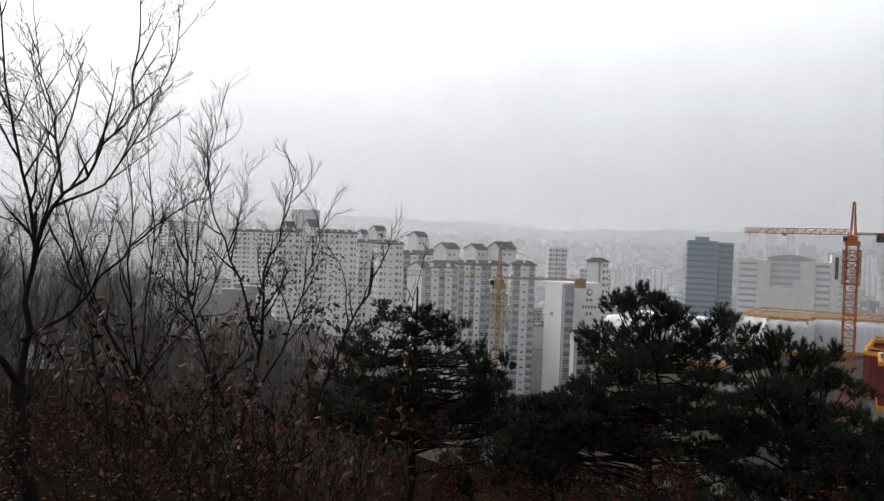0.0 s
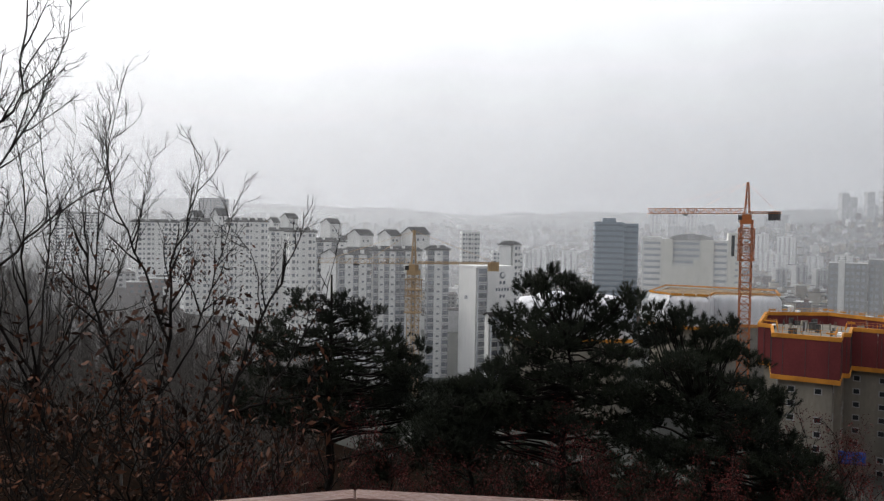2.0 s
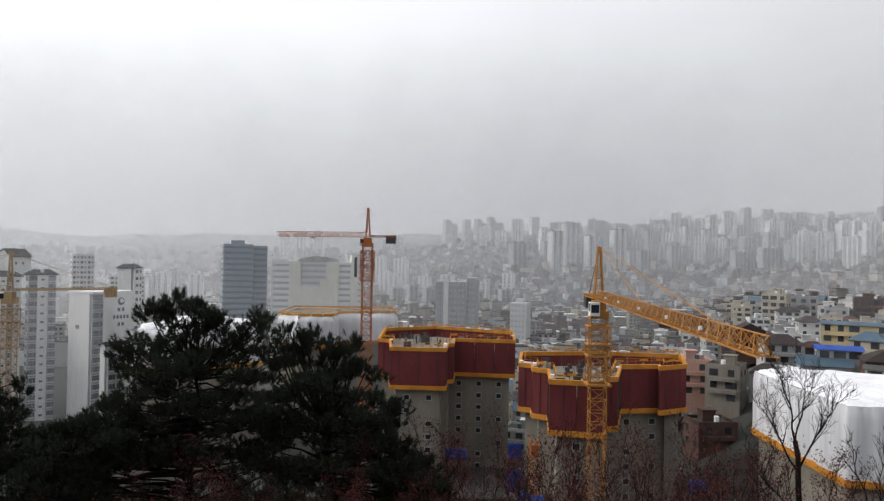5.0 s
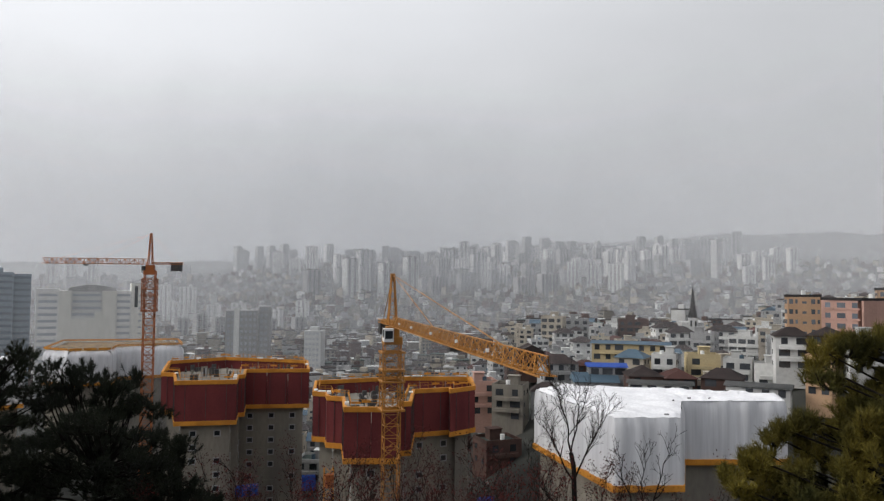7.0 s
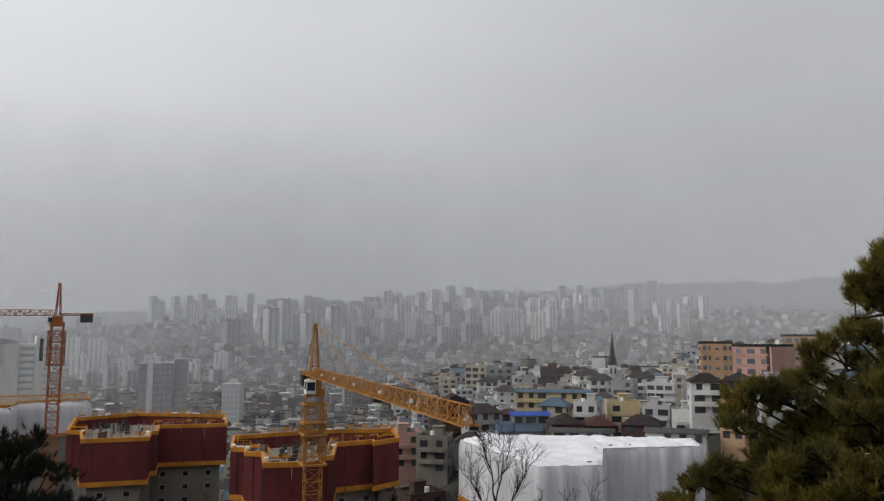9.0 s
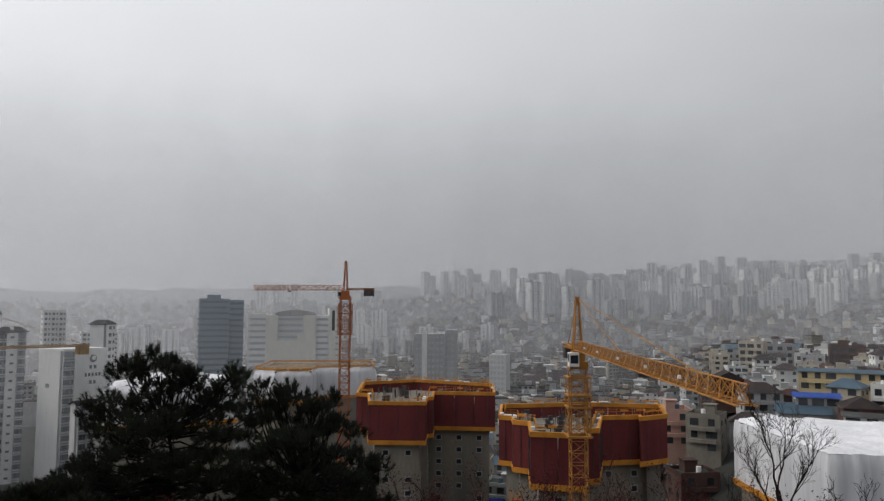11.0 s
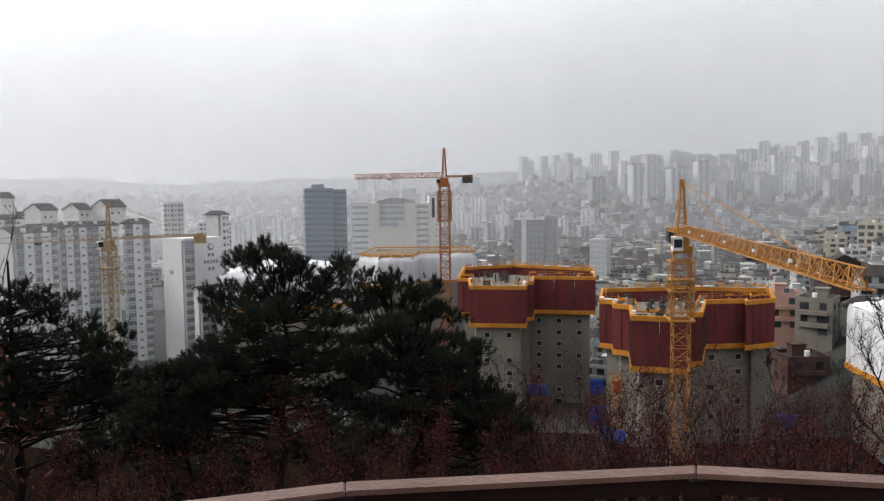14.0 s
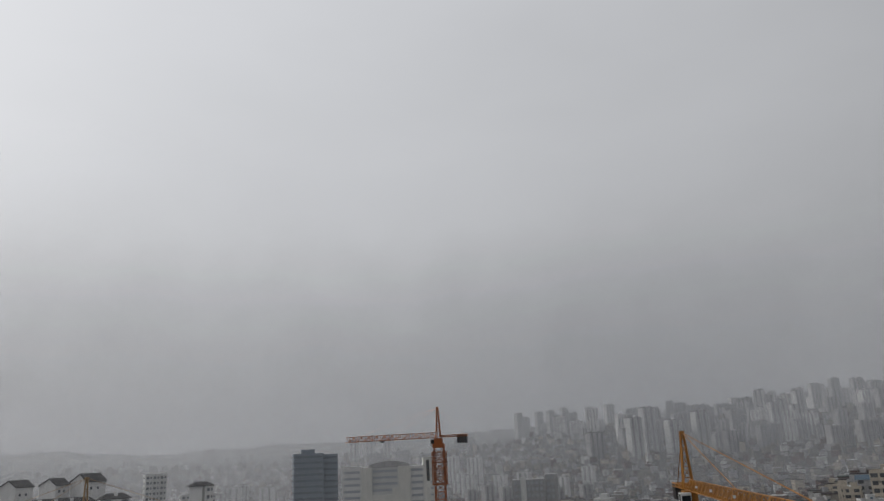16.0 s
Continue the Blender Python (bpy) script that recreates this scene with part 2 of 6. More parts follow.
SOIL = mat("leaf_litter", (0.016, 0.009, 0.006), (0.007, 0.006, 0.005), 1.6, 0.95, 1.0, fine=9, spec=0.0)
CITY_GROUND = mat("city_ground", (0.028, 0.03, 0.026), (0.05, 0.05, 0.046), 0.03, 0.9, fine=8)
# hill woods paled: part of the haze over them is in this base colour
FAR_WOOD = mat("haze_paled_woods", (0.10, 0.105, 0.10), (0.14, 0.142, 0.135), 0.01, 0.95, fine=14)
rings = [0.0, 2.0, 3.2, 4.0, 5.0, 6.5, 8, 10, 12, 15, 18, 22, 27, 33, 40, 50, 60, 72, 85, 100, 115, 130, 150, 170, 195, 220, 250, 290, 330, 380, 430, 500, 580, 680, 800, 950, 1100, 1300, 1550, 1850, 2200, 2600, 2900, 3100, 3300, 3500, 3800, 4300]
steps = 240
gb = Build()
for r in rings:
    for i in range(steps):
        p = spot(360 * i / steps, r)
        gb.v.append((p.x, p.y, ground_z(p.x, p.y)))
for k in range(len(rings) - 1):
    for i in range(steps):
        j = (i + 1) % steps
        gb.f.append((k * steps + i, (k + 1) * steps + i, (k + 1) * steps + j, k * steps + j))
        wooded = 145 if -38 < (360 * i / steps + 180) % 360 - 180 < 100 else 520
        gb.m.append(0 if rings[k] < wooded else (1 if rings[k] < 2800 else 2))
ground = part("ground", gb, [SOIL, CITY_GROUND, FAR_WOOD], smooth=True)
tagged(ground, "steep wooded hillside falling to a wide city basin and hills", "ground", kind="structure")

# ---- mist: curved pale see-through sheets that stand in for haze over the city ----


def mist_bank(d, thick, base, top, drifts=None):
    m = bpy.data.materials.new("mist")
    m.use_nodes = True
    n, l = m.node_tree.nodes, m.node_tree.links
    n.clear()
    out = n.new("ShaderNodeOutputMaterial")
    tr, tl, df = n.new("ShaderNodeBsdfTransparent"), n.new("ShaderNodeBsdfTranslucent"), n.new("ShaderNodeBsdfDiffuse")
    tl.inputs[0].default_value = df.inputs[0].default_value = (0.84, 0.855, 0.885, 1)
    both, mix = n.new("ShaderNodeMixShader"), n.new("ShaderNodeMixShader")
    both.inputs[0].default_value = 0.5
    l.new(df.outputs[0], both.inputs[1])
    l.new(tl.outputs[0], both.inputs[2])
    co, sp = n.new("ShaderNodeTexCoord"), n.new("ShaderNodeSeparateXYZ")
    l.new(co.outputs["Object"], sp.inputs[0])
    nz = n.new("ShaderNodeTexNoise")
    nz.inputs["Scale"].default_value = 4.0 / d
    nz.inputs["Detail"].default_value = 3
    l.new(co.outputs["Object"], nz.inputs["Vector"])
    wob = n.new("ShaderNodeMath")
    wob.operation = "MULTIPLY_ADD"
    wob.inputs[1].default_value = (top - base) * 0.3
    l.new(nz.outputs[0], wob.inputs[0])
    l.new(sp.outputs["Z"], wob.inputs[2])
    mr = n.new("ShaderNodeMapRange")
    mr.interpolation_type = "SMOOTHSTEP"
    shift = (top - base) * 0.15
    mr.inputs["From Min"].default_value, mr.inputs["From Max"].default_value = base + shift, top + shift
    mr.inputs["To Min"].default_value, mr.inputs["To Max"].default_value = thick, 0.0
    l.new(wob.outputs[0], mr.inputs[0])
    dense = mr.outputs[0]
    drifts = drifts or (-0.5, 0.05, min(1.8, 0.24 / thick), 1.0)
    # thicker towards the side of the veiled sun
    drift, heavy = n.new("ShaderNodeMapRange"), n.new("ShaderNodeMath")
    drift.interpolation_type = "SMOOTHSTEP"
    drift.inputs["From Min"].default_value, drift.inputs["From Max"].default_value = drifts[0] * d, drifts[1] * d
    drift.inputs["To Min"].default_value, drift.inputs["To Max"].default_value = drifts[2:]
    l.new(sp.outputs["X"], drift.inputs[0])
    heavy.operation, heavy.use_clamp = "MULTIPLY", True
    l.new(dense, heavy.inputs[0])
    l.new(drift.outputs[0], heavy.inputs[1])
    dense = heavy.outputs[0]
    l.new(dense, mix.inputs[0])
    l.new(tr.outputs[0], mix.inputs[1])
    l.new(both.outputs[0], mix.inputs[2])
    l.new(mix.outputs[0], out.inputs[0])
    b = Build()
    az = list(range(-100, 101, 4))
    zs = (-75, d * 0.72)
    for a in az:
        for z in zs:
            b.v.append(tuple(spot(a, d - 150 * smooth(-34, -62, a) if 200 < d < 300 else d, z)))
    for i in range(len(az) - 1):
        b.f.append((2 * i, 2 * i + 2, 2 * i + 3, 2 * i + 1))
        b.m.append(0)
    ob = part("mist_bank", b, m, smooth=True)
    tagged(ob, "pale see-through sheet standing in for winter mist over the city", "mist", "banks of mist", "structure")


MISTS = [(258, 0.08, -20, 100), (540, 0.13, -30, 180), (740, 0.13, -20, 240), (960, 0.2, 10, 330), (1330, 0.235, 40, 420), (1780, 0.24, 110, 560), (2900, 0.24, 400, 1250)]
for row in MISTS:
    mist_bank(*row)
# one more sheet, standing in for mist among the bare trees of the hillside wood
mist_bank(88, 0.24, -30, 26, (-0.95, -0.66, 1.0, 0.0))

# ---- deck and railing of the lookout ----
RAIL_TOPZ = 1.02
RAIL_PLAN = [(-112, 3.5), (-84, 3.05), (-60, 2.76), (-35.7, 2.715), (-15.3, 2.685), (11.4, 2.94), (36, 3.45), (60, 4.2), (84, 5.0)]


def cap_board(parent, a, b, inner_a, inner_b):
    """A rail cap between two mitred ends: the outer corners a, b and the inner ones."""
    cb = Build()
    t = 0.02
    for z in (RAIL_TOPZ - t, RAIL_TOPZ - 0.006):
        cb.v.extend([(*a, z), (*b, z), (*inner_b, z), (*inner_a, z)])
    c = 0.006
    mid = (Vector((*a, 0)) + Vector((*b, 0)) + Vector((*inner_a, 0)) + Vector((*inner_b, 0))) / 4
    for p in (a, b, inner_b, inner_a):
        q = Vector((*p, 0))
        inn = (mid - q).normalized() * c
        cb.v.append((q.x + inn.x, q.y + inn.y, RAIL_TOPZ))
    for k in (0, 4):
        for i in range(4):
            j = (i + 1) % 4
            cb.f.append((k + i, k + 4 + i, k + 4 + j, k + j))
    cb.f += [(8, 11, 10, 9), (0, 1, 2, 3)]
    cb.m = [0] * len(cb.f)
    part("rail_cap", cb, RAIL_TOP, parent, "pale top board")


def railing():
    root = thing("railing", (0, 0, 0), "reddish-brown wooden lookout railing, coloured dark as in shade below a pale top board", "railing")
    width = 0.088
    outer = [spot(a, r) for a, r in RAIL_PLAN]
    inner = [spot(a, r - width) for a, r in RAIL_PLAN]
    baluster = Build()
    baluster.box(pose(0, 0, 0), 0.024, 0.024, 0.86)
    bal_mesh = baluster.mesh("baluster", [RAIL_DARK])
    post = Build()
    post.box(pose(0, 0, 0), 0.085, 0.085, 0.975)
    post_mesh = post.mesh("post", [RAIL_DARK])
    for i in range(len(outer) - 1):
        a, b = outer[i], outer[i + 1]
        d = (b - a).normalized()
        gap = d * 0.0015
        cap_board(root, (a + gap).xy, (b - gap).xy, (inner[i] + gap).xy, (inner[i + 1] - gap).xy)
        ca, cb_ = (outer[i] + inner[i]) / 2, (outer[i + 1] + inner[i + 1]) / 2
        n = Vector((-d.y, d.x, 0))
        turn = math.degrees(math.atan2(d.y, d.x))
        for name, z, h, w in (("top_rail", RAIL_TOPZ - 0.085, 0.063, 0.05), ("bottom_rail", 0.09, 0.07, 0.045)):
            rb = Build()
            m = (ca + cb_) / 2
            rb.box(pose(m.x, m.y, z, 0, 0, turn), (cb_ - ca).length - 0.08, w, h)
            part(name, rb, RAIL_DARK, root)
        part("post", post_mesh, [], root, at=pose(ca.x, ca.y, 0, 0, 0, turn))
        count = int((cb_ - ca).length / 0.079)
        for k in range(1, count):
            p = ca + (cb_ - ca) * (k / count)
            part("baluster", bal_mesh, [], root, at=pose(p.x, p.y, 0.09, 0, 0, turn))


railing()


def inside(plan, x, y):
    c = False
    for i in range(len(plan)):
        a, b = plan[i], plan[i - 1]
        if (a.y > y) != (b.y > y) and x < (b.x - a.x) * (y - a.y) / (b.y - a.y) + a.x:
            c = not c
    return c


def deck():
    """The boarded floor of the lookout, plank by plank, on beams."""
    root = thing("lookout_deck", (0, 0, 0), "brown timber deck of the lookout on low beams", "deck", kind="structure")
    edge = [spot(a, r - 0.02).xy for a, r in RAIL_PLAN] + [Vector((4.9, -1.6)), Vector((-3.4, -1.6))]
    y = -1.5
    while y < 3.0:
        xs = [x / 20 for x in range(-100, 101) if inside(edge, x / 20, y) and inside(edge, x / 20, y + 0.13)]
        if xs:
            b = Build()
            b.box(pose((xs[0] + xs[-1]) / 2, y + 0.065, -0.035), xs[-1] - xs[0], 0.13, 0.034)
            part("plank", b, DECK, root)
        y += 0.137
    for x in (-2.2, -0.8, 0.8, 2.2):
        b = Build()
        b.box(pose(x, 0.4, -0.75), 0.12, 3.6, 0.71)
        part("beam", b, RAIL_DARK, root)


deck()

# ---- building site: towers with climbing screens ----
TOP_DROP = 20.0


def by_drop(rows, drop=TOP_DROP):
    """Plan corners from compass direction and angle below eye level of a level edge."""
    return [spot(a, drop / math.tan(radians(-e))).xy for a, e in rows]


def grow(plan, out):
    """The plan pushed outwards by so many metres."""
    n, res = len(plan), []
    for i in range(n):
        p, a, b = plan[i], plan[i - 1], plan[(i + 1) % n]
        d1, d2 = (p - a).normalized(), (b - p).normalized()
        n1, n2 = Vector((d1.y, -d1.x)), Vector((d2.y, -d2.x))
        m = n1 + n2
        k = max(0.35, 1 + n1.dot(n2))
        res.append(p + m * (out / k))
    return res


def ring(b, plan_out, plan_in, z0, z1, mi=0):
    """A hollow band between two plans."""
    n, k = len(plan_out), len(b.v)
    for z in (z0, z1):
        for pl in (plan_out, plan_in):
            b.v.extend((p.x, p.y, z) for p in pl)
    for i in range(n):
        j = (i + 1) % n
        o0, i0, o1, i1 = k, k + n, k + 2 * n, k + 3 * n
        for f in ((o0 + i, o0 + j, o1 + j, o1 + i), (i0 + j, i0 + i, i1 + i, i1 + j), (o1 + i, o1 + j, i1 + j, i1 + i), (i0 + i, i0 + j, o0 + j, o0 + i)):
            b.f.append(f)
            b.m.append(mi)


def along(plan, step, skip=0.0):
    """Points along a closed plan every step metres, with the outward way."""
    for i in range(len(plan)):
        a, b = plan[i], plan[(i + 1) % len(plan)]
        d = b - a
        n = max(1, int(d.length / step))
        for k in range(n):
            yield a + d * ((k + 0.5) / n), Vector((d.y, -d.x)).normalized(), math.degrees(math.atan2(d.y, d.x)), d.length


def site_tower(name, plan, top, drop, label, rng, tarp=False):
    """A concrete tower going up: bare storeys below, a red screen with orange walkways round the top."""
    mid = sum(plan, Vector((0, 0))) / len(plan)
    base = min(ground_z(p.x, p.y) for p in plan) - 1
    root = thing(name, (mid.x, mid.y, base), label, "building", "towers of the building site")
    off = Vector((-mid.x, -mid.y, -base))
    lo = top - drop

    def put(nm, b, mt, lab="", parent=root):
        b.v = [(x + off.x, y + off.y, z + off.z) for x, y, z in b.v]
        return part(nm, b, mt, parent, lab)

    core = grow(plan, -1.3)
    inner = grow(plan, -2.0)
    b = Build()
    b.prism([tuple(p) for p in core], base, top - 3.0)
    wall = put("wall", b, CONCRETE, "raw grey concrete storeys")
    z = base + 2.9
    while z < lo - 0.5:
        b = Build()
        ring(b, grow(core, 0.03), grow(core, -0.2), z, z + 0.1)
        put("floor_line", b, CONCRETE)
        z += 2.9
    z = lo - 2.6
    win_frame = Build()
    for sx, sz, px, pz in ((1.5, 0.2, 0, 0), (1.5, 0.2, 0, 1.2), (0.2, 1.0, -0.65, 0.2), (0.2, 1.0, 0.65, 0.2)):
        win_frame.box(pose(px, 0, pz), sx, 0.14, sz, 0)
    win_frame.box(pose(0, 0.03, 0.2), 1.1, 0.05, 1.0, 1)
    wmesh = win_frame.mesh("window", [GREY_WALL, GLASS_DARK])
    while z > base + 1 and z > lo - 32:
        for p, nrm, turn, length in along(core, 4.6):
            if nrm.dot(-p) > 0 and length > 4 and rng.random() < 0.8:
                q = p + nrm * 0.05
                part("window", wmesh, [], wall, at=pose(q.x + off.x, q.y + off.y, z + off.z, 0, 0, turn))
        z -= 2.9
    # the screen, panel by panel
    n = len(plan)
    for i in range(n):
        a, c = plan[i], plan[(i + 1) % n]
        d = c - a
        cnt = max(1, round(d.length / 5.2))
        turn = math.degrees(math.atan2(d.y, d.x))
        for k in range(cnt):
            p = a + d * ((k + 0.5) / cnt)
            b = Build()
            b.box(pose(p.x, p.y, lo + 0.9, 0, 0, turn), d.length / cnt - 0.09, 0.12, drop - 1.7)
            put("screen_panel", b, NET_RED)
    b = Build()
    ring(b, grow(plan, 0.22), grow(plan, -0.9), lo, lo + 0.95)
    put("lower_walkway", b, ORANGE, "orange edge of the lower walkway")
    b = Build()
    ring(b, grow(plan, 0.2), grow(plan, -0.35), top - 0.85, top)
    put("upper_walkway", b, ORANGE, "orange edge of the upper walkway")
    b = Build()
    for p, nrm, turn, length in along(grow(plan, 0.12), 3.4):
        b.beam((p.x, p.y, lo + 0.9), (p.x, p.y, top - 0.8), 0.09)
    tagged(put("screen_post", b, STEEL_DARK, "uprights of the screen"), kind="stuff")
    # works on the open top
    b = Build()
    ip = grow(plan, -1.0)
    for p, nrm, turn, length in along(ip, 1.5):
        h = rng.uniform(0.7, 1.3)
        b.beam((p.x, p.y, top - 0.1), (p.x, p.y, top + h), 0.07)
        if rng.random() < 0.4:
            b.box(pose(p.x, p.y, top + h * 0.5, 0, 0, turn + rng.uniform(-15, 15)), 1.5, 0.08, 0.35)
    for i in range(n):
        a, c = ip[i], ip[(i + 1) % n]
        for hh in (0.55, 1.05):
            b.beam((a.x, a.y, top + hh), (c.x, c.y, top + hh), 0.05)
    put("guard_rail", b, ORANGE, "orange guard rail on the open top")
    b = Build()
    xs, ys = [p.x for p in inner], [p.y for p in inner]
    for k in range(150):
        x, y = rng.uniform(min(xs), max(xs)), rng.uniform(min(ys), max(ys))
        if not inside(inner, x, y):
            continue
        kind = rng.random()
        if kind < 0.55:
            b.box(pose(x, y, top - 3.05, 0, 0, rng.uniform(0, 90)), rng.uniform(0.15, 2.2), rng.uniform(0.1, 0.5), rng.uniform(0.6, 2.3), rng.choice((0, 0, 0, 0, 1, 2)))
        else:
            b.beam((x, y, top - 3.05), (x + rng.uniform(-0.3, 0.3), y, top + rng.uniform(-1.2, 0.1)), 0.09, rng.choice((0, 2)))
    fw = put("formwork", b, [STEEL_DARK, GREY_WALL, CONCRETE], "steel forms, props and boards on the open top")
    tagged(fw, kind="stuff")
    # dark slot of the core shaft
    for k in range(7):
        b = Build()
        p, nrm, turn, length = rng.choice(list(along(grow(plan, -0.4), 3.0)))
        b.box(pose(p.x, p.y, top, 0, 0, turn), rng.uniform(0.8, 2.4), 0.7, rng.uniform(0.15, 0.5))
        put("board_stack", b, CAB_WHITE, "pale stacked boards")
    return root, core, base, off


rng = random.Random(4)
TOWER_A = by_drop([(-6.35, -6.2), (-5.5, -6.25), (-5.42, -6.82), (-1.2, -6.86), (-1.08, -6.5), (-0.65, -6.48), (-0.55, -6.1), (4.02, -6.13), (3.9, -5.5), (-2.0, -5.2), (-5.9, -5.4)])
TOWER_B = by_drop([(4.38, -7.8), (5.33, -7.85), (5.42, -8.12), (6.58, -8.2), (6.72, -8.95), (10.7, -8.97), (10.8, -8.6), (11.65, -8.55), (11.9, -7.66), (14.6, -7.5), (14.66, -7.62), (16.5, -7.36), (16.2, -6.7), (10.4, -6.73), (4.53, -7.0)])
site_tower("unfinished_tower", TOWER_A, EYE - TOP_DROP, 9.4, "unfinished concrete tower with a dark red screen and orange walkways", rng)
site_tower("unfinished_tower", TOWER_B, EYE - TOP_DROP, 9.4, "unfinished concrete tower with dark red screens behind a yellow crane", rng)


def wrapped_tower(plan, top, drop, label, rng, orange_top=False, soft=0.35, dome=0.3):
    """A tower whose top storeys are wrapped in white winter sheeting."""
    mid = sum(plan, Vector((0, 0))) / len(plan)
    base = min(ground_z(p.x, p.y) for p in plan) - 1
    root = thing("wrapped_tower", (mid.x, mid.y, base), label, "building", "towers of the building site")
    off = Vector((-mid.x, -mid.y, -base))
    lo = top - drop

    def put(nm, b, mt, lab="", smooth_=False):
        b.v = [(x + off.x, y + off.y, z + off.z) for x, y, z in b.v]
        return part(nm, b, mt, root, lab, smooth_)

    b = Build()
    b.prism([tuple(p) for p in grow(plan, -1.0)], base, lo + 1)
    put("wall", b, CONCRETE, "raw grey concrete storeys")
    b = Build()
    ring(b, grow(plan, 0.3), grow(plan, -1.2), lo - 0.9, lo + 0.1)
    put("walkway", b, ORANGE, "orange edge of the walkway")
    # hanging sheet with folds
    edge = []
    n = len(plan)
    for i in range(n):
        a, c = plan[i], plan[(i + 1) % n]
        cnt = max(2, int((c - a).length / 0.45))
        for k in range(cnt):
            edge.append((a + (c - a) * (k / cnt), Vector(((c - a).y, -(c - a).x)).normalized(), k == 0))
    b = Build()
    zs = [0, 0.2, 0.4, 0.6, 0.8, 0.88, 0.95, 1.0]
    m = len(edge)
    for zi, t in enumerate(zs):
        for i, (p, nr, corner) in enumerate(edge):
            fold = 0.0 if corner else 0.42 * noise.noise((p.x * 0.45, p.y * 0.45, t * 0.5)) + 0.3 * noise.noise((p.x * 1.1, p.y * 1.1, t * 0.8)) + 0.14 * noise.noise((p.x * 3.0, p.y * 3.0, t))
            pull = -soft * max(0.0, (t - 0.8) / 0.2) ** 2
            q = p + nr * (fold + pull)
            b.v.append((q.x, q.y, lo + drop * t + (0.25 * noise.noise((p.x * 0.4, p.y * 0.4, 7)) if t > 0.9 else 0.0)))
    for zi in range(len(zs) - 1):
        for i in range(m):
            j = (i + 1) % m
            b.f.append((zi * m + i, zi * m + j, (zi + 1) * m + j, (zi + 1) * m + i))
            b.m.append(0)
    put("sheet", b, SHADED_SHEET, "white sheeting hanging in folds", True)
    # sagging top cover
    bm = bmesh.new()
    vs = [bm.verts.new((p.x - nr.x * soft, p.y - nr.y * soft, top + 0.02)) for p, nr, corner in edge]
    face = bm.faces.new(vs)
    bmesh.ops.triangulate(bm, faces=[face])
    for _ in range(3):
        long_edges = [e for e in bm.edges if e.calc_length() > 2.2]
        bmesh.ops.subdivide_edges(bm, edges=long_edges, cuts=1)
        bmesh.ops.triangulate(bm, faces=bm.faces[:])
    for v in bm.verts:
        if not v.is_boundary:
            v.co.z += 0.8 * noise.noise((v.co.x * 0.2, v.co.y * 0.2, 1.0)) + 0.45 * abs(noise.noise((v.co.x * 0.55, v.co.y * 0.55, 2.0))) + dome
        v.co += off
    me = bpy.data.meshes.new("cover")
    bm.to_mesh(me)
    bm.free()
    me.materials.append(BOARDS if orange_top else SHEET)
    part("cover", me, [], root, "boarded working deck" if orange_top else "white sheeting over the top", not orange_top)
    b = Build()
    for p, nrm, turn, length in along(grow(plan, -0.2), 3.2):
        h = rng.uniform(0.3, 0.9)
        if orange_top:
            b.beam((p.x, p.y, top - 0.3), (p.x, p.y, top + 1.1), 0.08)
            b.box(pose(p.x, p.y, top + 0.35, 0, 0, turn), 3.4, 0.1, 0.6)
        elif rng.random() < 0.6:
            b.box(pose(p.x - nrm.x * 1.5, p.y - nrm.y * 1.5, top + 0.25, 0, 0, turn + rng.uniform(-30, 30)), rng.uniform(0.4, 1.2), 0.12, 0.18)
    tagged(put("edge_frame", b, ORANGE if orange_top else STEEL_DARK), kind="stuff")
    return root


WRAP_A = by_drop([(20.99, -7.59), (26.78, -9.42), (31.66, -9.16), (31.71, -7.98), (35.78, -7.74), (38.49, -7.56), (38.0, -7.15), (30.0, -7.1), (23.2, -7.2)])
WRAP_B = by_drop([(-13.9, -4.45), (-12.4, -4.62), (-9.6, -4.62), (-9.3, -4.4), (-4.95, -4.33), (-5.3, -4.0), (-12.7, -3.95)])
WRAP_C = by_drop([(-24.2, -5.25), (-21.2, -5.4), (-15.0, -5.2), (-15.1, -4.85), (-18.2, -4.55), (-22.3, -4.6)])
wrapped_tower(WRAP_A, EYE - TOP_DROP, 10.4, "unfinished tower top wrapped in white sheeting above bare concrete", rng)
wrapped_tower(WRAP_B, EYE - TOP_DROP, 9.3, "far tower wrapped in white sheeting with an orange guard rail", rng, True, 1.3, -0.2)
wrapped_tower(WRAP_C, EYE - TOP_DROP - 0.6, 10.0, "white-sheeted tower top half hidden behind pines", rng, False, 1.8, 0.9)

# ---- tower cranes ----


def lattice(b, a, c, w, h, bay, thick, tri=False):
    """A lattice girder from a to c: square, or three-chorded with the apex up."""
    a, c = Vector(a), Vector(c)
    d = (c - a)
    L = d.length
    d.normalize()
    side = d.cross(Vector((0, 0, 1)))
    side = Vector((1, 0, 0)) if side.length < 0.1 else side.normalized()
    up = side.cross(d).normalized()
    if tri:
        chords = [(-w / 2, 0), (w / 2, 0), (0, h)]
    else:
        chords = [(-w / 2, -h / 2), (w / 2, -h / 2), (w / 2, h / 2), (-w / 2, h / 2)]
    pts = lambda t, k: a + d * t + side * chords[k][0] + up * chords[k][1]
    n = max(2, round(L / bay))
    m = len(chords)
    for k in range(m):
        b.beam(pts(0, k), pts(L, k), thick)
    for i in range(n):
        t0, t1 = L * i / n, L * (i + 1) / n
        for k in range(m):
            j = (k + 1) % m
            if (i + k) % 2:
                b.beam(pts(t0, k), pts(t1, j), thick * 0.6)
            else:
                b.beam(pts(t0, j), pts(t1, k), thick * 0.6)
            b.beam(pts(t0, k), pts(t0, j), thick * 0.6)


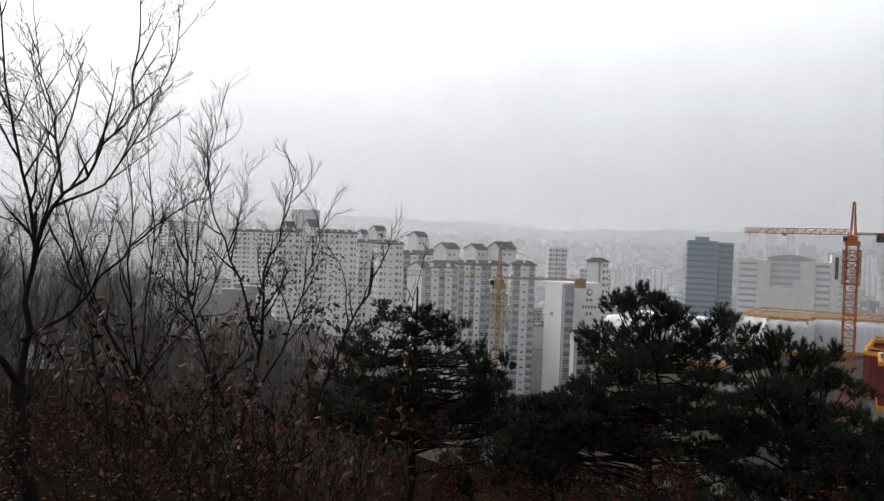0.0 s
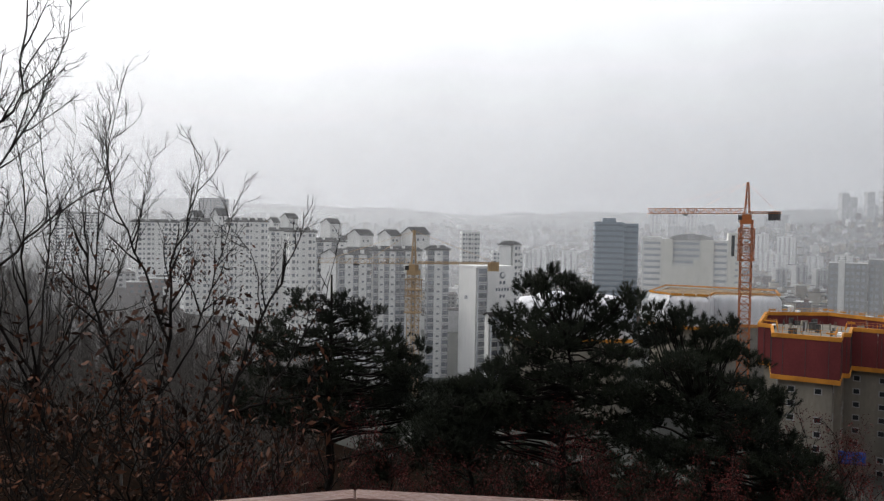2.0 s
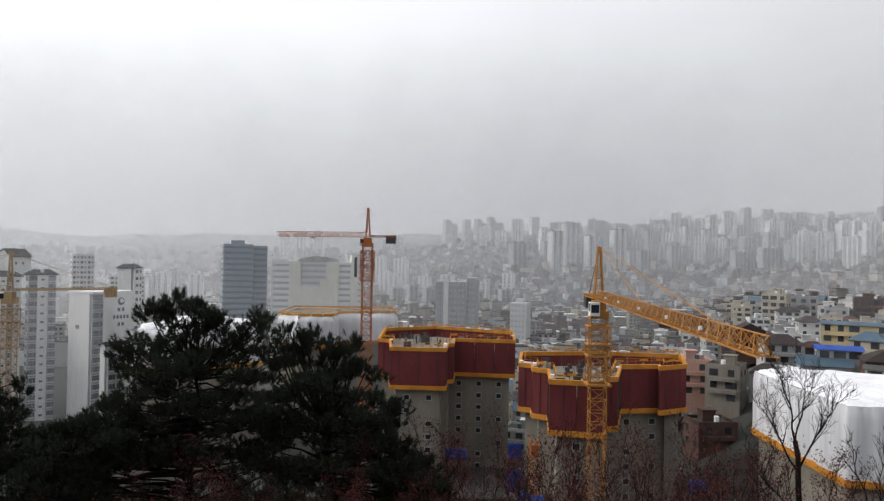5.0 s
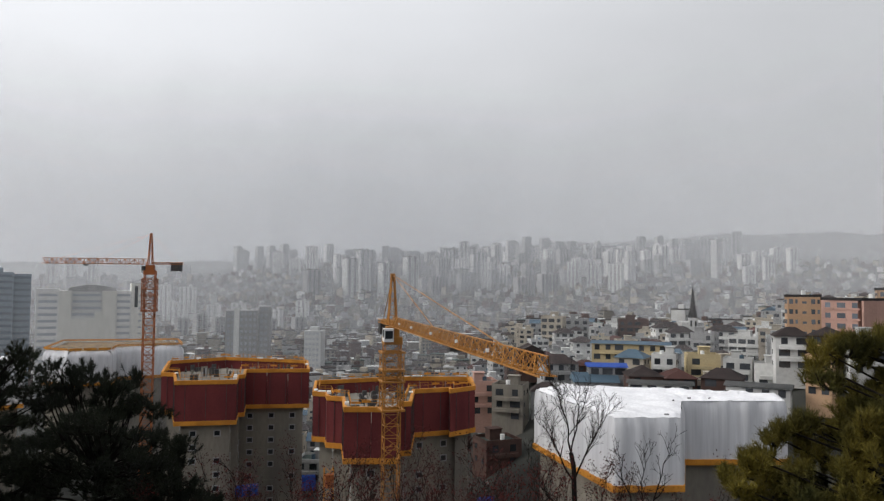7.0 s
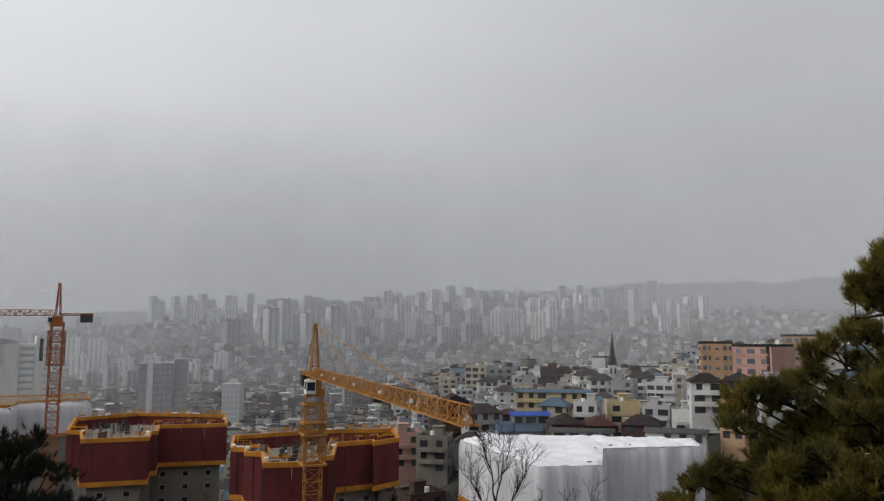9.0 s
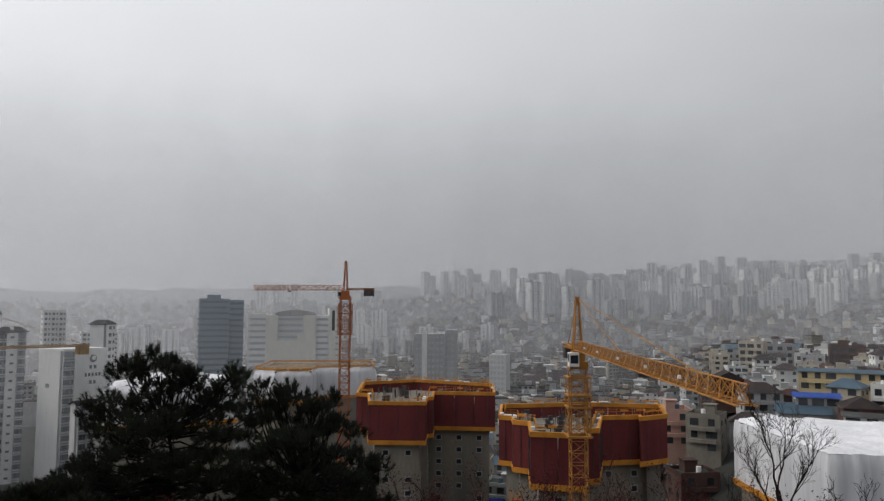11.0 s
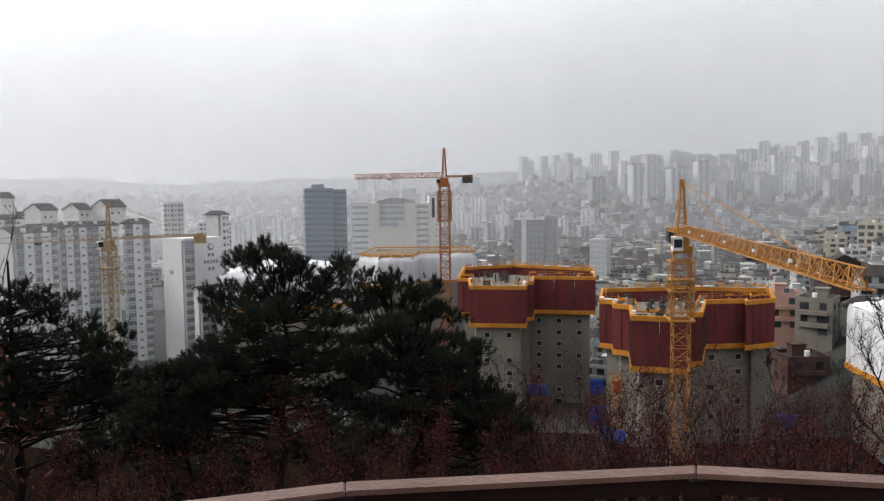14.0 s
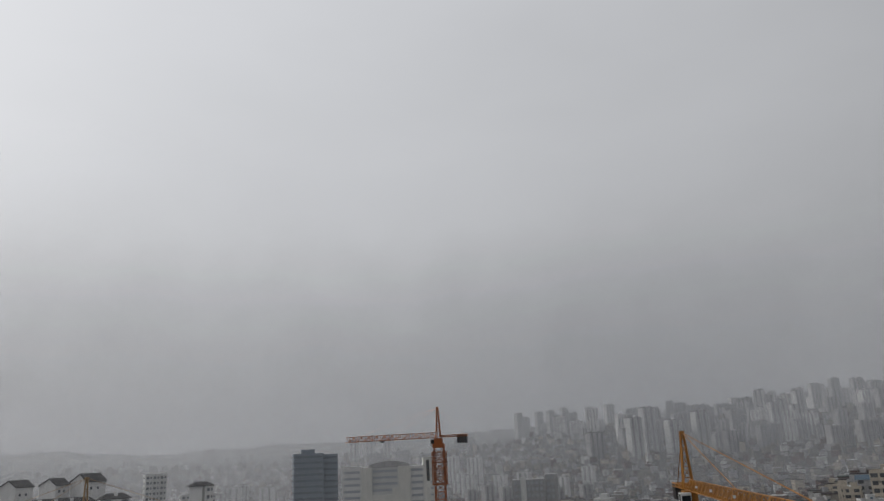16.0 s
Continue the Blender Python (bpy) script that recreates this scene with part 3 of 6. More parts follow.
def tower_crane(at, pivot_z, top_z, jib_az, jib_len, counter_len, paint, label, mast_w=2.2, jib_h=1.9, drop=0.0, gauge=1.0):
    base_z = ground_z(at.x, at.y) - 0.5
    root = thing("tower_crane", (at.x, at.y, base_z), label, "crane", "tower cranes")
    H, T = pivot_z - base_z, top_z - base_z
    b = Build()
    lattice(b, (0, 0, 0), (0, 0, H - 3), mast_w, mast_w, mast_w * 0.72, 0.15 * gauge)
    part("mast", b, paint, root)
    b = Build()
    b.box(pose(0, 0, H - 3), mast_w * 1.15, mast_w * 1.15, 1.2)
    b.box(pose(0, 0, H - 1.8), mast_w * 0.8, mast_w * 0.8, 1.6)
    part("slewing_ring", b, paint, root)
    b = Build()
    b.box(pose(0, 0, H - 7.2), mast_w * 1.5, mast_w * 1.5, 0.25)
    part("platform", b, paint, root)
    b = Build()
    fw = mast_w * 1.32
    lattice(b, (0, 0, H - 13.5), (0, 0, H - 4.2), fw, fw, 1.5, 0.15 * gauge)
    for z in (H - 13.5, H - 9.0, H - 4.4):
        for x, y, sx, sy in ((0, -fw / 2, fw + 0.5, 0.5), (0, fw / 2, fw + 0.5, 0.5), (-fw / 2, 0, 0.5, fw - 0.5), (fw / 2, 0, 0.5, fw - 0.5)):
            b.box(pose(x, y, z), sx, sy, 0.28)
    part("climbing_frame", b, paint, root)
    way = Vector((math.sin(radians(jib_az)), math.cos(radians(jib_az)), 0))
    side = Vector((way.y, -way.x, 0))
    top = Vector((0, 0, T))
    b = Build()
    for s1, s2 in ((-1, -1), (1, -1), (1, 1), (-1, 1)):
        foot = side * s1 * 0.7 + way * s2 * 0.6 + Vector((0, 0, H))
        b.beam(foot, top + side * s1 * 0.2 + way * s2 * 0.2, 0.2)
    nn = 5
    for i in range(1, nn):
        t = i / nn
        f = 1 - t * 0.72
        q = [Vector((0, 0, H + (T - H) * t)) + side * s1 * 0.7 * f + way * s2 * 0.6 * f for s1, s2 in ((-1, -1), (1, -1), (1, 1), (-1, 1))]
        for k in range(4):
            b.beam(q[k], q[(k + 1) % 4], 0.11)
            t2 = (i + 1) / nn
            f2 = 1 - t2 * 0.72
            s1, s2 = ((-1, -1), (1, -1), (1, 1), (-1, 1))[(k + 1) % 4]
            b.beam(q[k], Vector((0, 0, H + (T - H) * t2)) + side * s1 * 0.7 * f2 + way * s2 * 0.6 * f2, 0.09)
    b.box(pose(0, 0, T - 0.3), 0.7, 0.7, 0.5)
    part("tower_peak", b, paint, root)
    j0, j1 = Vector((0, 0, H)) + way * 0.8, Vector((0, 0, H - drop)) + way * jib_len
    b = Build()
    lattice(b, j0, j1, 1.3, jib_h, 1.25, 0.105 * gauge, True)
    part("jib", b, paint, root)
    b = Build()
    lattice(b, Vector((0, 0, H + 0.3)) - way * 0.8, Vector((0, 0, H + 0.3)) - way * counter_len, 1.5, 0.5, 2.0, 0.16)
    b.box(Matrix.Translation(Vector((0, 0, H + 0.1)) - way * (counter_len * 0.5)) @ pose(0, 0, 0, 0, 0, -jib_az), 1.4, counter_len, 0.1)
    part("counter_jib", b, paint, root)
    b = Build()
    for k in range(4):
        b.box(Matrix.Translation(Vector((0, 0, H - 1.9)) - way * (counter_len - 0.5 - 0.75 * k)) @ pose(0, 0, 0, 0, 0, -jib_az), 1.6, 0.65, 2.3)
    part("counterweight", b, CRANE_TAN if paint is CRANE_TAN else STEEL_DARK, root, "concrete counterweights")
    b = Build()
    for t in (0.45, 0.85):
        b.beam(top, Vector((0, 0, H - drop * t + jib_h)) + way * jib_len * t, 0.1 / gauge ** 2, sides=3)
    b.beam(top, Vector((0, 0, H + 0.5)) - way * (counter_len - 1), 0.1 / gauge ** 2, sides=3)
    part("tie_bar", b, paint, root)
    cabm = Matrix.Translation(Vector((0, 0, H - 2.5)) + way * 1.6 + side * 0.9) @ pose(0, 0, 0, 0, 0, -jib_az)
    b = Build()
    b.box(cabm, 1.5, 2.0, 2.1)
    cab = part("cab", b, CAB_WHITE, root, "white operator's cab")
    b = Build()
    for m_, sx, sy in ((pose(0, 1.02, 0.5), 1.2, 0.05), (pose(0.77, 0.2, 0.7), 0.05, 1.3), (pose(-0.77, 0.2, 0.7), 0.05, 1.3), (pose(0, -1.02, 0.7), 1.1, 0.05)):
        b.box(cabm @ m_, sx, sy, 1.25)
    part("cab_window", b, GLASS_DARK, cab, "dark cab glass")
    for t in (0.16, 0.3, 0.48, 0.66, 0.82):
        b = Build()
        b.box(Matrix.Translation(Vector((0, 0, H - drop * t + jib_h * 0.45)) + way * jib_len * t + side * 0.75), 0.24, 0.24, 0.3)
        part("jib_lamp", b, CAB_WHITE, root, "white lamp housings")
    hp = Vector((0, 0, H - drop * 0.6)) + way * jib_len * 0.6
    b = Build()
    b.box(Matrix.Translation(hp - Vector((0, 0, 0.6))), 1.2, 1.2, 0.4)
    part("trolley", b, STEEL_DARK, root)
    return root


c2 = spot(10.2, 121)
tip = spot(22.0, 53)
jaz = math.degrees(math.atan2(tip.x - c2.x, tip.y - c2.y))
tower_crane(c2, rise(-2.9, 121), rise(0.93, 121), jaz, (tip - c2).length, 11, CRANE_YELLOW, "yellow tower crane with a long lattice jib and white cab", 2.5, 1.4)
c1 = spot(-7.3, 232)
jt = spot(-14.4, 236)
jaz1 = math.degrees(math.atan2(jt.x - c1.x, jt.y - c1.y))
tower_crane(c1, rise(1.45, 232), rise(3.6, 232), jaz1 + 12, (jt - c1).length * 1.02, 9, CRANE_ORANGE, "orange-red tower crane with a level jib", 2.9, 1.5, 0.0, 1.7)
c3 = spot(-31.5, 205)
tower_crane(c3, rise(-2.7, 205), rise(-0.2, 205), -31.5 - 98, 26, 24, CRANE_TAN, "dull yellow tower crane before apartment blocks, its paint paled to stand in for mist", 2.4, 1.3)

APT_GLASS = mat("apartment_glass", (0.075, 0.087, 0.105), (0.13, 0.145, 0.165), 0.2, 0.2, vary=0.4, spec=0.5)
LOUVRE = mat("balcony_louvre", (0.33, 0.34, 0.36), (0.24, 0.25, 0.27), 0.4, 0.7, vary=0.25)

# ---- apartment blocks ----


class Corner:
    """A block's own axes: its near corner stands in the direction azc, d metres off, and its front is turned by theta
    so that it runs from there back to azr, and its side face back to azl."""

    def __init__(self, azl, azc, azr, d, theta):
        t = radians(theta)
        tr, tl = math.tan(radians(azr - azc)), math.tan(radians(azc - azl))
        self.w = d * tr / (math.cos(t) - math.sin(t) * tr)
        self.dp = d * tl / (math.sin(t) - math.cos(t) * tl)
        p = spot(azc, d)
        self.x, self.y, self.turn = p.x, p.y, theta - azc
        self.d = d

    def place(self, z):
        return pose(self.x, self.y, z, 0, 0, self.turn)


def gable_cap(parent, name, x0, x1, y0, y1, z, h, over=0.45):
    """A dark pitched roof whose ridge runs along x, over white gable walls."""
    ym = y0 + (y1 - y0) * 0.42
    e = Build()
    for s in (1, -1):
        yo, n = (y0 - over, 1) if s == 1 else (y1 + over, -1)
        zo = z - over * h / (ym - y0 if s == 1 else y1 - ym)
        a, b, c, d = (x0 - over, yo, zo), (x1 + over, yo, zo), (x1 + over, ym, z + h), (x0 - over, ym, z + h)
        up = [(p[0], p[1], p[2] + 0.28) for p in (a, b, c, d)]
        k = len(e.v)
        e.v += [a, b, c, d] + up
        for f in ((4, 5, 6, 7), (3, 2, 1, 0), (0, 1, 5, 4), (1, 2, 6, 5), (2, 3, 7, 6), (3, 0, 4, 7)):
            e.f.append(tuple(k + i for i in (f if s == 1 else f[::-1])))
            e.m.append(0)
    g = Build()
    for x in (x0 + 0.01, x1 - 0.01):
        g.face([(x, y0, z), (x, y1, z), (x, ym, z + h)])
    part("gable_wall", g, WHITE_WALL, parent)
    return part(name, e, DARK_ROOF, parent, "dark pitched roof")


def hip_cap(parent, w, dp, H, over=0.7, rise_=1.9, inset=2.4):
    e = Build()
    x0, y0, x1, y1 = -over, -over, w + over, dp + over
    i = min(inset, (x1 - x0) * 0.4, (y1 - y0) * 0.4)
    e.v += [(x0, y0, H), (x1, y0, H), (x1, y1, H), (x0, y1, H)]
    e.v += [(x, y, H + 0.35) for x, y, z in e.v[:4]]
    e.v += [(x0 + i, y0 + i, H + rise_), (x1 - i, y0 + i, H + rise_), (x1 - i, y1 - i, H + rise_), (x0 + i, y1 - i, H + rise_)]
    for a in range(4):
        b = (a + 1) % 4
        e.f += [(a, b, 4 + b, 4 + a), (4 + a, 4 + b, 8 + b, 8 + a)]
    e.f += [(8, 9, 10, 11), (3, 2, 1, 0)]
    e.m += [0] * len(e.f)
    part("roof", e, DARK_ROOF, parent, "dark sloped roof edge")


def apartment(azl, azc, azr, d, top_el, theta, bays, label, side="S", heads=(), roof="hip", dark=False, dormers=0, name="apartment_block", wall=None, group="apartment blocks"):
    """A slab block seen on its front and one side. bays, from the near corner on: W a recessed column of balconies,
    P a pier with small windows, B a blank pier, N a column of windows in the wall."""
    c = Corner(azl, azc, azr, d, theta)
    w, dp = c.w, c.dp
    gz = ground_z(c.x, c.y) - 2
    H = rise(top_el, d) - gz
    root = thing(name, c.place(gz), label, "apartment block", group)
    wall_mat = wall or (GREY_WALL if dark else WHITE_WALL)
    body = Build()
    body.box(pose(w / 2, dp / 2 + 0.55, 0), w, dp - 1.1, H)
    wide = {"W": 0.85, "P": 1.0, "B": 0.8, "N": 1.1}
    unit_w = w / sum(wide[k] for k in bays)
    st = 2.85
    floors = [H - (s + 1) * st for s in range(min(24, int(H / st)))]
    glass, front = Build(), Build()
    x = 0.0
    for k in bays:
        bw = wide[k] * unit_w
        xm = x + bw / 2
        if k == "W":
            for z in floors:
                glass.box(pose(xm, -0.02, z + 0.95), bw - 0.1, 0.1, 1.6)
                front.box(pose(xm, -0.30, z + 0.05), bw - 0.15, 0.12, 0.42)
                front.box(pose(xm + bw * 0.22, -0.06, z + 0.9), 0.14, 0.12, 1.7)
                front.box(pose(xm - bw * 0.25, -0.06, z + 0.9), 0.10, 0.12, 1.7)
            front.box(pose(x + 0.14, -0.3, 0), 0.24, 0.6, H - 0.3)
        else:
            body.box(pose(xm, -0.25, 0), bw, 0.6, H)
            for z in floors:
                if k == "P":
                    glass.box(pose(xm, -0.57, z + 1.0), min(1.1, bw * 0.45), 0.06, 0.65)
                elif k == "N":
                    glass.box(pose(xm - bw * 0.2, -0.57, z + 0.9), bw * 0.34, 0.06, 1.35)
                    glass.box(pose(xm + bw * 0.26, -0.57, z + 1.0), bw * 0.2, 0.06, 1.15)
                    front.box(pose(xm, -0.62, z + 0.3), bw * 0.9, 0.16, 0.16)
        x += bw
    if side == "S":
        for z in floors:
            for f in (0.3, 0.7):
                glass.box(pose(-0.03, dp * f, z + 0.9), 0.06, 1.2, 1.2)
    elif side == "W":
        for z in floors:
            glass.box(pose(-0.03, dp * 0.3, z + 0.8), 0.06, dp * 0.34, 1.7)
            front.box(pose(-0.14, dp * 0.3, z), 0.24, dp * 0.36, 0.6)
            glass.box(pose(-0.03, dp * 0.76, z + 0.9), 0.06, 1.3, 1.2)
    elif side == "M":
        n = max(3, int(dp / 3.0))
        for z in floors:
            for i in range(n):
                glass.box(pose(-0.03, dp * (i + 0.5) / n, z + 0.85), 0.06, dp / n * (0.62 if i % 2 else 0.4), 1.4)
                front.box(pose(-0.12, dp * (i + 0.5) / n, z + 0.3), 0.22, dp / n * 0.8, 0.5)
    part("wall", body, wall_mat, root)
    tagged(part("glazing", glass, APT_GLASS, root), kind="stuff")
    if front.v:
        tagged(part("balcony_fronts", front, LOUVRE if "W" in bays else wall_mat, root), kind="stuff")
    if roof == "hip":
        hip_cap(root, w, dp, H)
    elif roof == "gable":
        gable_cap(root, "roof", 0, w, 0.55, dp, H, min(dp * 0.22, 3.2))
    else:
        b = Build()
        b.box(pose(w / 2, dp / 2, H), w + 0.3, dp + 0.3, 0.7)
        part("parapet", b, DARK_ROOF if wall else wall_mat, root)
    for k in range(dormers):
        b = Build()
        b.box(pose(w * (k + 0.5) / dormers, 0.8, H + 0.4), 1.0, 1.2, 1.5)
        part("dormer", b, WHITE_WALL, root, "small white roof box")
    back = c.place(gz).inverted()
    for hl, hc, hr, hd, low, eave, apex, ht in heads:
        h = Corner(hl, hc, hr, hd, ht)
        z0, z1, z2 = rise(low, hd), rise(eave, hd), rise(apex, hd)
        b = Build()
        b.box(pose(h.w / 2, h.dp / 2, 0), h.w, h.dp, z1 - z0)
        for f in (0.25, 0.6):
            b.box(pose(h.w * f, -0.03, (z1 - z0) * 0.55), 0.8, 0.06, 0.9, 1)
        head = part("stair_head", b, [WHITE_WALL, APT_GLASS], root, "white stair head", at=back @ h.place(z0))
        gable_cap(head, "stair_roof", 0, h.w, 0, h.dp, z1 - z0, z2 - z1, 0.35)
    return root, c, H


apartment(-34.95, -34.6, -30.9, 290, -1.78, 14, "WPWPWWPWP", "pale high-rise slab with columns of balconies and dark roof", "S",
          [(-34.26, -33.3, -32.51, 297, -1.6, -0.56, -0.16, 40), (-32.47, -31.5, -30.33, 296, -1.6, -0.42, 0.06, 40)], dormers=4)
apartment(-30.62, -30.46, -28.8, 286, -1.65, 10, "WPW", "narrow pale high-rise with a dark roof edge", "S", dormers=1)
apartment(-38.53, -37.24, -34.7, 276, -2.15, 42, "WPWPW", "pale high-rise with a blank sunlit gable end", "B", roof="gable", dormers=2)
apartment(-36.9, -36.6, -34.4, 305, -1.86, 14, "PWPW", "pale high-rise behind a blank gable", "S", [(-36.57, -35.6, -34.61, 312, -1.8, -0.57, -0.17, 42)])
apartment(-41.1, -40.75, -38.94, 326, -0.45, 15, "NPN", "pale high-rise slab with rows of windows and a dark roof", "S", dormers=3)
apartment(-39.2, -38.85, -36.7, 338, -1.15, 15, "WPWP", "misty pale high-rise slab", "S", [(-38.58, -37.85, -37.1, 345, -1.1, 0.28, 0.62, 40)], dormers=2)
apartment(-37.4, -37.2, -35.6, 352, -0.95, 12, "WPW", "misty pale high-rise slab", "S")
r104, c104, h104 = apartment(-28.01, -26.6, -23.95, 262, -2.95, 32, "WBBB", "white apartment block with a blank end wall and a sign", "B", roof="flat")
apartment(-26.0, -25.55, -24.0, 250, -6.55, 34, "WWB", "lower white apartment wing with a dark roof", "B", roof="gable")
apartment(-24.99, -23.95, -23.45, 330, -1.15, 62, "N", "tall white tower with a dark cap", "B", roof="hip")
apartment(-28.01, -27.85, -26.49, 470, -0.25, 10, "NNN", "misty apartment tower with window bands", "S", roof="flat")
apartment(-25.6, -25.5, -23.2, 520, -1.7, 10, "NNNN", "misty lower slab behind the white blocks", "S", roof="flat")
apartment(-45.5, -45.2, -42.45, 352, 0.25, 14, "NPNPN", "broad pale high-rise with long rows of windows", "S",
          [(-46.5, -46.0, -45.35, 362, 0.0, 0.75, 1.2, 42)], dormers=5)
apartment(-48.6, -48.3, -45.3, 366, 0.2, 14, "NPNPN", "broad pale high-rise behind bare trees", "S", [(-48.1, -47.6, -47.0, 374, 0.0, 0.6, 1.0, 42)], dormers=4)
apartment(-42.6, -42.3, -38.9, 372, -0.4, 14, "NPWPN", "pale high-rise slab with two stair heads", "S",
          [(-41.55, -40.95, -40.26, 380, -0.3, 0.62, 0.95, 42), (-42.5, -42.05, -41.6, 384, -0.3, 0.3, 0.6, 42)], dormers=3)
apartment(-51.9, -51.5, -48.6, 470, 0.1, 16, "NNPNN", "pale misty high-rise slab behind bare trees", "S", dormers=2)
for a, dd, e in ((-55.2, 700, 0.6), (-59.8, 840, 0.4), (-64.3, 800, 0.7), (-69.2, 900, 0.9), (-74.6, 980, 0.6), (-80, 1000, 0.7)):
    apartment(a - 1.9, a - 1.5, a + 1.6, dd, e, 12, "NNPNN", "broad misty high-rise slab behind bare trees", "S", dormers=2)
apartment(-47.35, -46.2, -45.3, 640, 1.9, 48, "NNN", "large faint tower block deep in the mist", "S", roof="flat", dark=True)

# office blocks in the mist


PALE_GLASS = mat("pale_glass", (0.38, 0.40, 0.42), (0.32, 0.34, 0.36), 0.1, 0.3)
TOWN_PALE = mat("pale_panel", (0.50, 0.505, 0.50), (0.43, 0.435, 0.43), 0.1, 0.8)
CREAM_WALL = mat("cream_cladding", (0.60, 0.595, 0.56), (0.52, 0.515, 0.48), 0.05, 0.8, stretch=(1, 1, 0.3))


def office(az, d, width, depth, top_el, yaw, mt, label, bands=True, piers=(), glass=None, cap=True):
    at = spot(az, d)
    gz = ground_z(at.x, at.y) - 1
    H = rise(top_el, d) - gz
    root = thing("office_block", pose(at.x, at.y, gz, 0, 0, -az + yaw), label, "office block", "office blocks")
    b = Build()
    b.box(pose(0, 0, 0), width, depth, H)
    if cap:
        b.box(pose(0, 0.5, H), width * 0.45, depth * 0.5, 2.4)
    part("wall", b, mt, root)
    w = Build()
    z = H - 2.6
    while z > 1:
        if bands:
            w.box(pose(0, -depth / 2 - 0.03, z), width * 0.92, 0.08, 1.3)
            w.box(pose(-width / 2 - 0.03, 0, z), 0.08, depth * 0.9, 1.3)
        else:
            for i in range(int(width / 2.4)):
                w.box(pose(-width / 2 + 1.6 + i * 2.4, -depth / 2 - 0.03, z), 1.5, 0.08, 1.6)
        z -= 3.4
    tagged(part("glazing", w, glass or WINDOW, root), kind="stuff")
    for x, pw in piers:
        p = Build()
        p.box(pose(x, -depth / 2 - 0.5, 0), pw, 1.0, H + 1.5)
        part("pier", p, WHITE_WALL, root, "blank white pier")
    return root


def court_block():
    """The wide pale block: a blank U-shaped front round a glazed recess, banded wings and a slim stair tower."""
    d = 425
    at = spot(-11.3, d)
    gz = ground_z(at.x, at.y) - 1
    root = thing("office_block", pose(at.x, at.y, gz, 0, 0, 11.3), "wide cream office block with a glazed recess and banded wings", "office block", "office blocks")
    X = lambda az: d * math.tan(radians(az + 11.3))
    Z = lambda el: rise(el, d) - gz

    def slab(name, a, b_, top, y0, y1, mt, low=0.0, label=""):
        b = Build()
        b.box(pose((X(a) + X(b_)) / 2, (y0 + y1) / 2, low), X(b_) - X(a), y1 - y0, top - low)
        return part(name, b, mt, root, label)

    slab("wing", -14.42, -13.06, Z(-0.34), 1.5, 18, WHITE_WALL)
    slab("wing", -9.46, -8.49, Z(-0.47), 1.5, 18, WHITE_WALL)
    slab("front_wall", -13.06, -12.28, Z(-0.46), 0, 18, CREAM_WALL)
    slab("front_wall", -10.34, -9.46, Z(-0.45), 0, 18, CREAM_WALL)
    slab("front_wall", -12.28, -10.34, Z(-2.4), 0.01, 18, CREAM_WALL)
    slab("front_wall", -10.81, -10.34, Z(-1.95), 0.4, 3, CREAM_WALL, Z(-2.4))
    slab("recess_wall", -12.28, -10.34, Z(-0.52), 2.2, 18, TOWN_PALE, Z(-2.4))
    slab("stair_tower", -8.49, -7.53, Z(0.08), 0.5, 14, CREAM_WALL)
    slab("stair_glass", -8.28, -8.06, Z(-0.1), 0.4, 1.0, GLASS_DARK, Z(-1.6), "dark upright window")
    bands = Build()
    z = Z(-0.5) - 2.6
    while z > 2:
        for a, b_, y in ((-14.3, -13.15, 1.45), (-9.4, -8.55, 1.45), (-12.2, -10.42, 2.15)):
            if a == -12.2 and z < Z(-2.4):
                continue
            bands.box(pose((X(a) + X(b_)) / 2, y, z), X(b_) - X(a), 0.1, 1.35)
        bands.box(pose(X(-14.42) - 0.03, 9, z), 0.1, 13, 1.35)
        bands.box(pose(X(-7.9), 0.45, z), 1.6, 0.1, 1.0)
        z -= 3.3
    tagged(part("glazing", bands, PALE_GLASS, root), kind="stuff")
    b = Build()
    n = 12
    arc = [(X(-12.5) + (X(-9.5) - X(-12.5)) * i / n, Z(-0.42) + 1.0 + 1.7 * math.sin(math.pi * i / n)) for i in range(n + 1)]
    for i in range(n):
        (x0, z0), (x1, z1) = arc[i], arc[i + 1]
        b.face([(x0, 4, z0), (x1, 4, z1), (x1, 15, z1), (x0, 15, z0)])
        b.face([(x0, 4, Z(-0.55)), (x1, 4, Z(-0.55)), (x1, 4, z1), (x0, 4, z0)])
    part("roof", b, GREY_WALL, root, "low grey arched roof")


court_block()
GLASS_BAND = mat("glass_band", (0.10, 0.13, 0.16), (0.12, 0.15, 0.18), 0.05, 0.25, spec=0.5)
# tower glass raised in tone to stand in for mist in front of it
GLASS_TOWER = mat("hazed_glass_tower", (0.15, 0.185, 0.22), (0.17, 0.205, 0.24), 0.05, 0.4, spec=0.3)
office(-16.88, 480, 17.5, 20, 0.72, 4, GLASS_TOWER, "blue-grey glass office tower in the mist", True, [], GLASS_BAND)
office(-15.3, 484, 8.2, 20, 0.62, 4, GLASS_TOWER, "slim blue-grey glass office wing in the mist", True, [], GLASS_BAND, False)
office(-0.9, 450, 18, 14, -1.8, 0, GREY_WALL, "grey office block with a white corner", False, [(-3, 3.0)], PALE_GLASS, False)
office(0.75, 452, 7, 14, -1.5, 0, GREY_WALL, "grey stair tower with a white cap", False, [], PALE_GLASS, False)
office(4.4, 500, 11, 12, -3.3, -14, TOWN_PALE, "pale low office block in the mist", False, [], PALE_GLASS)

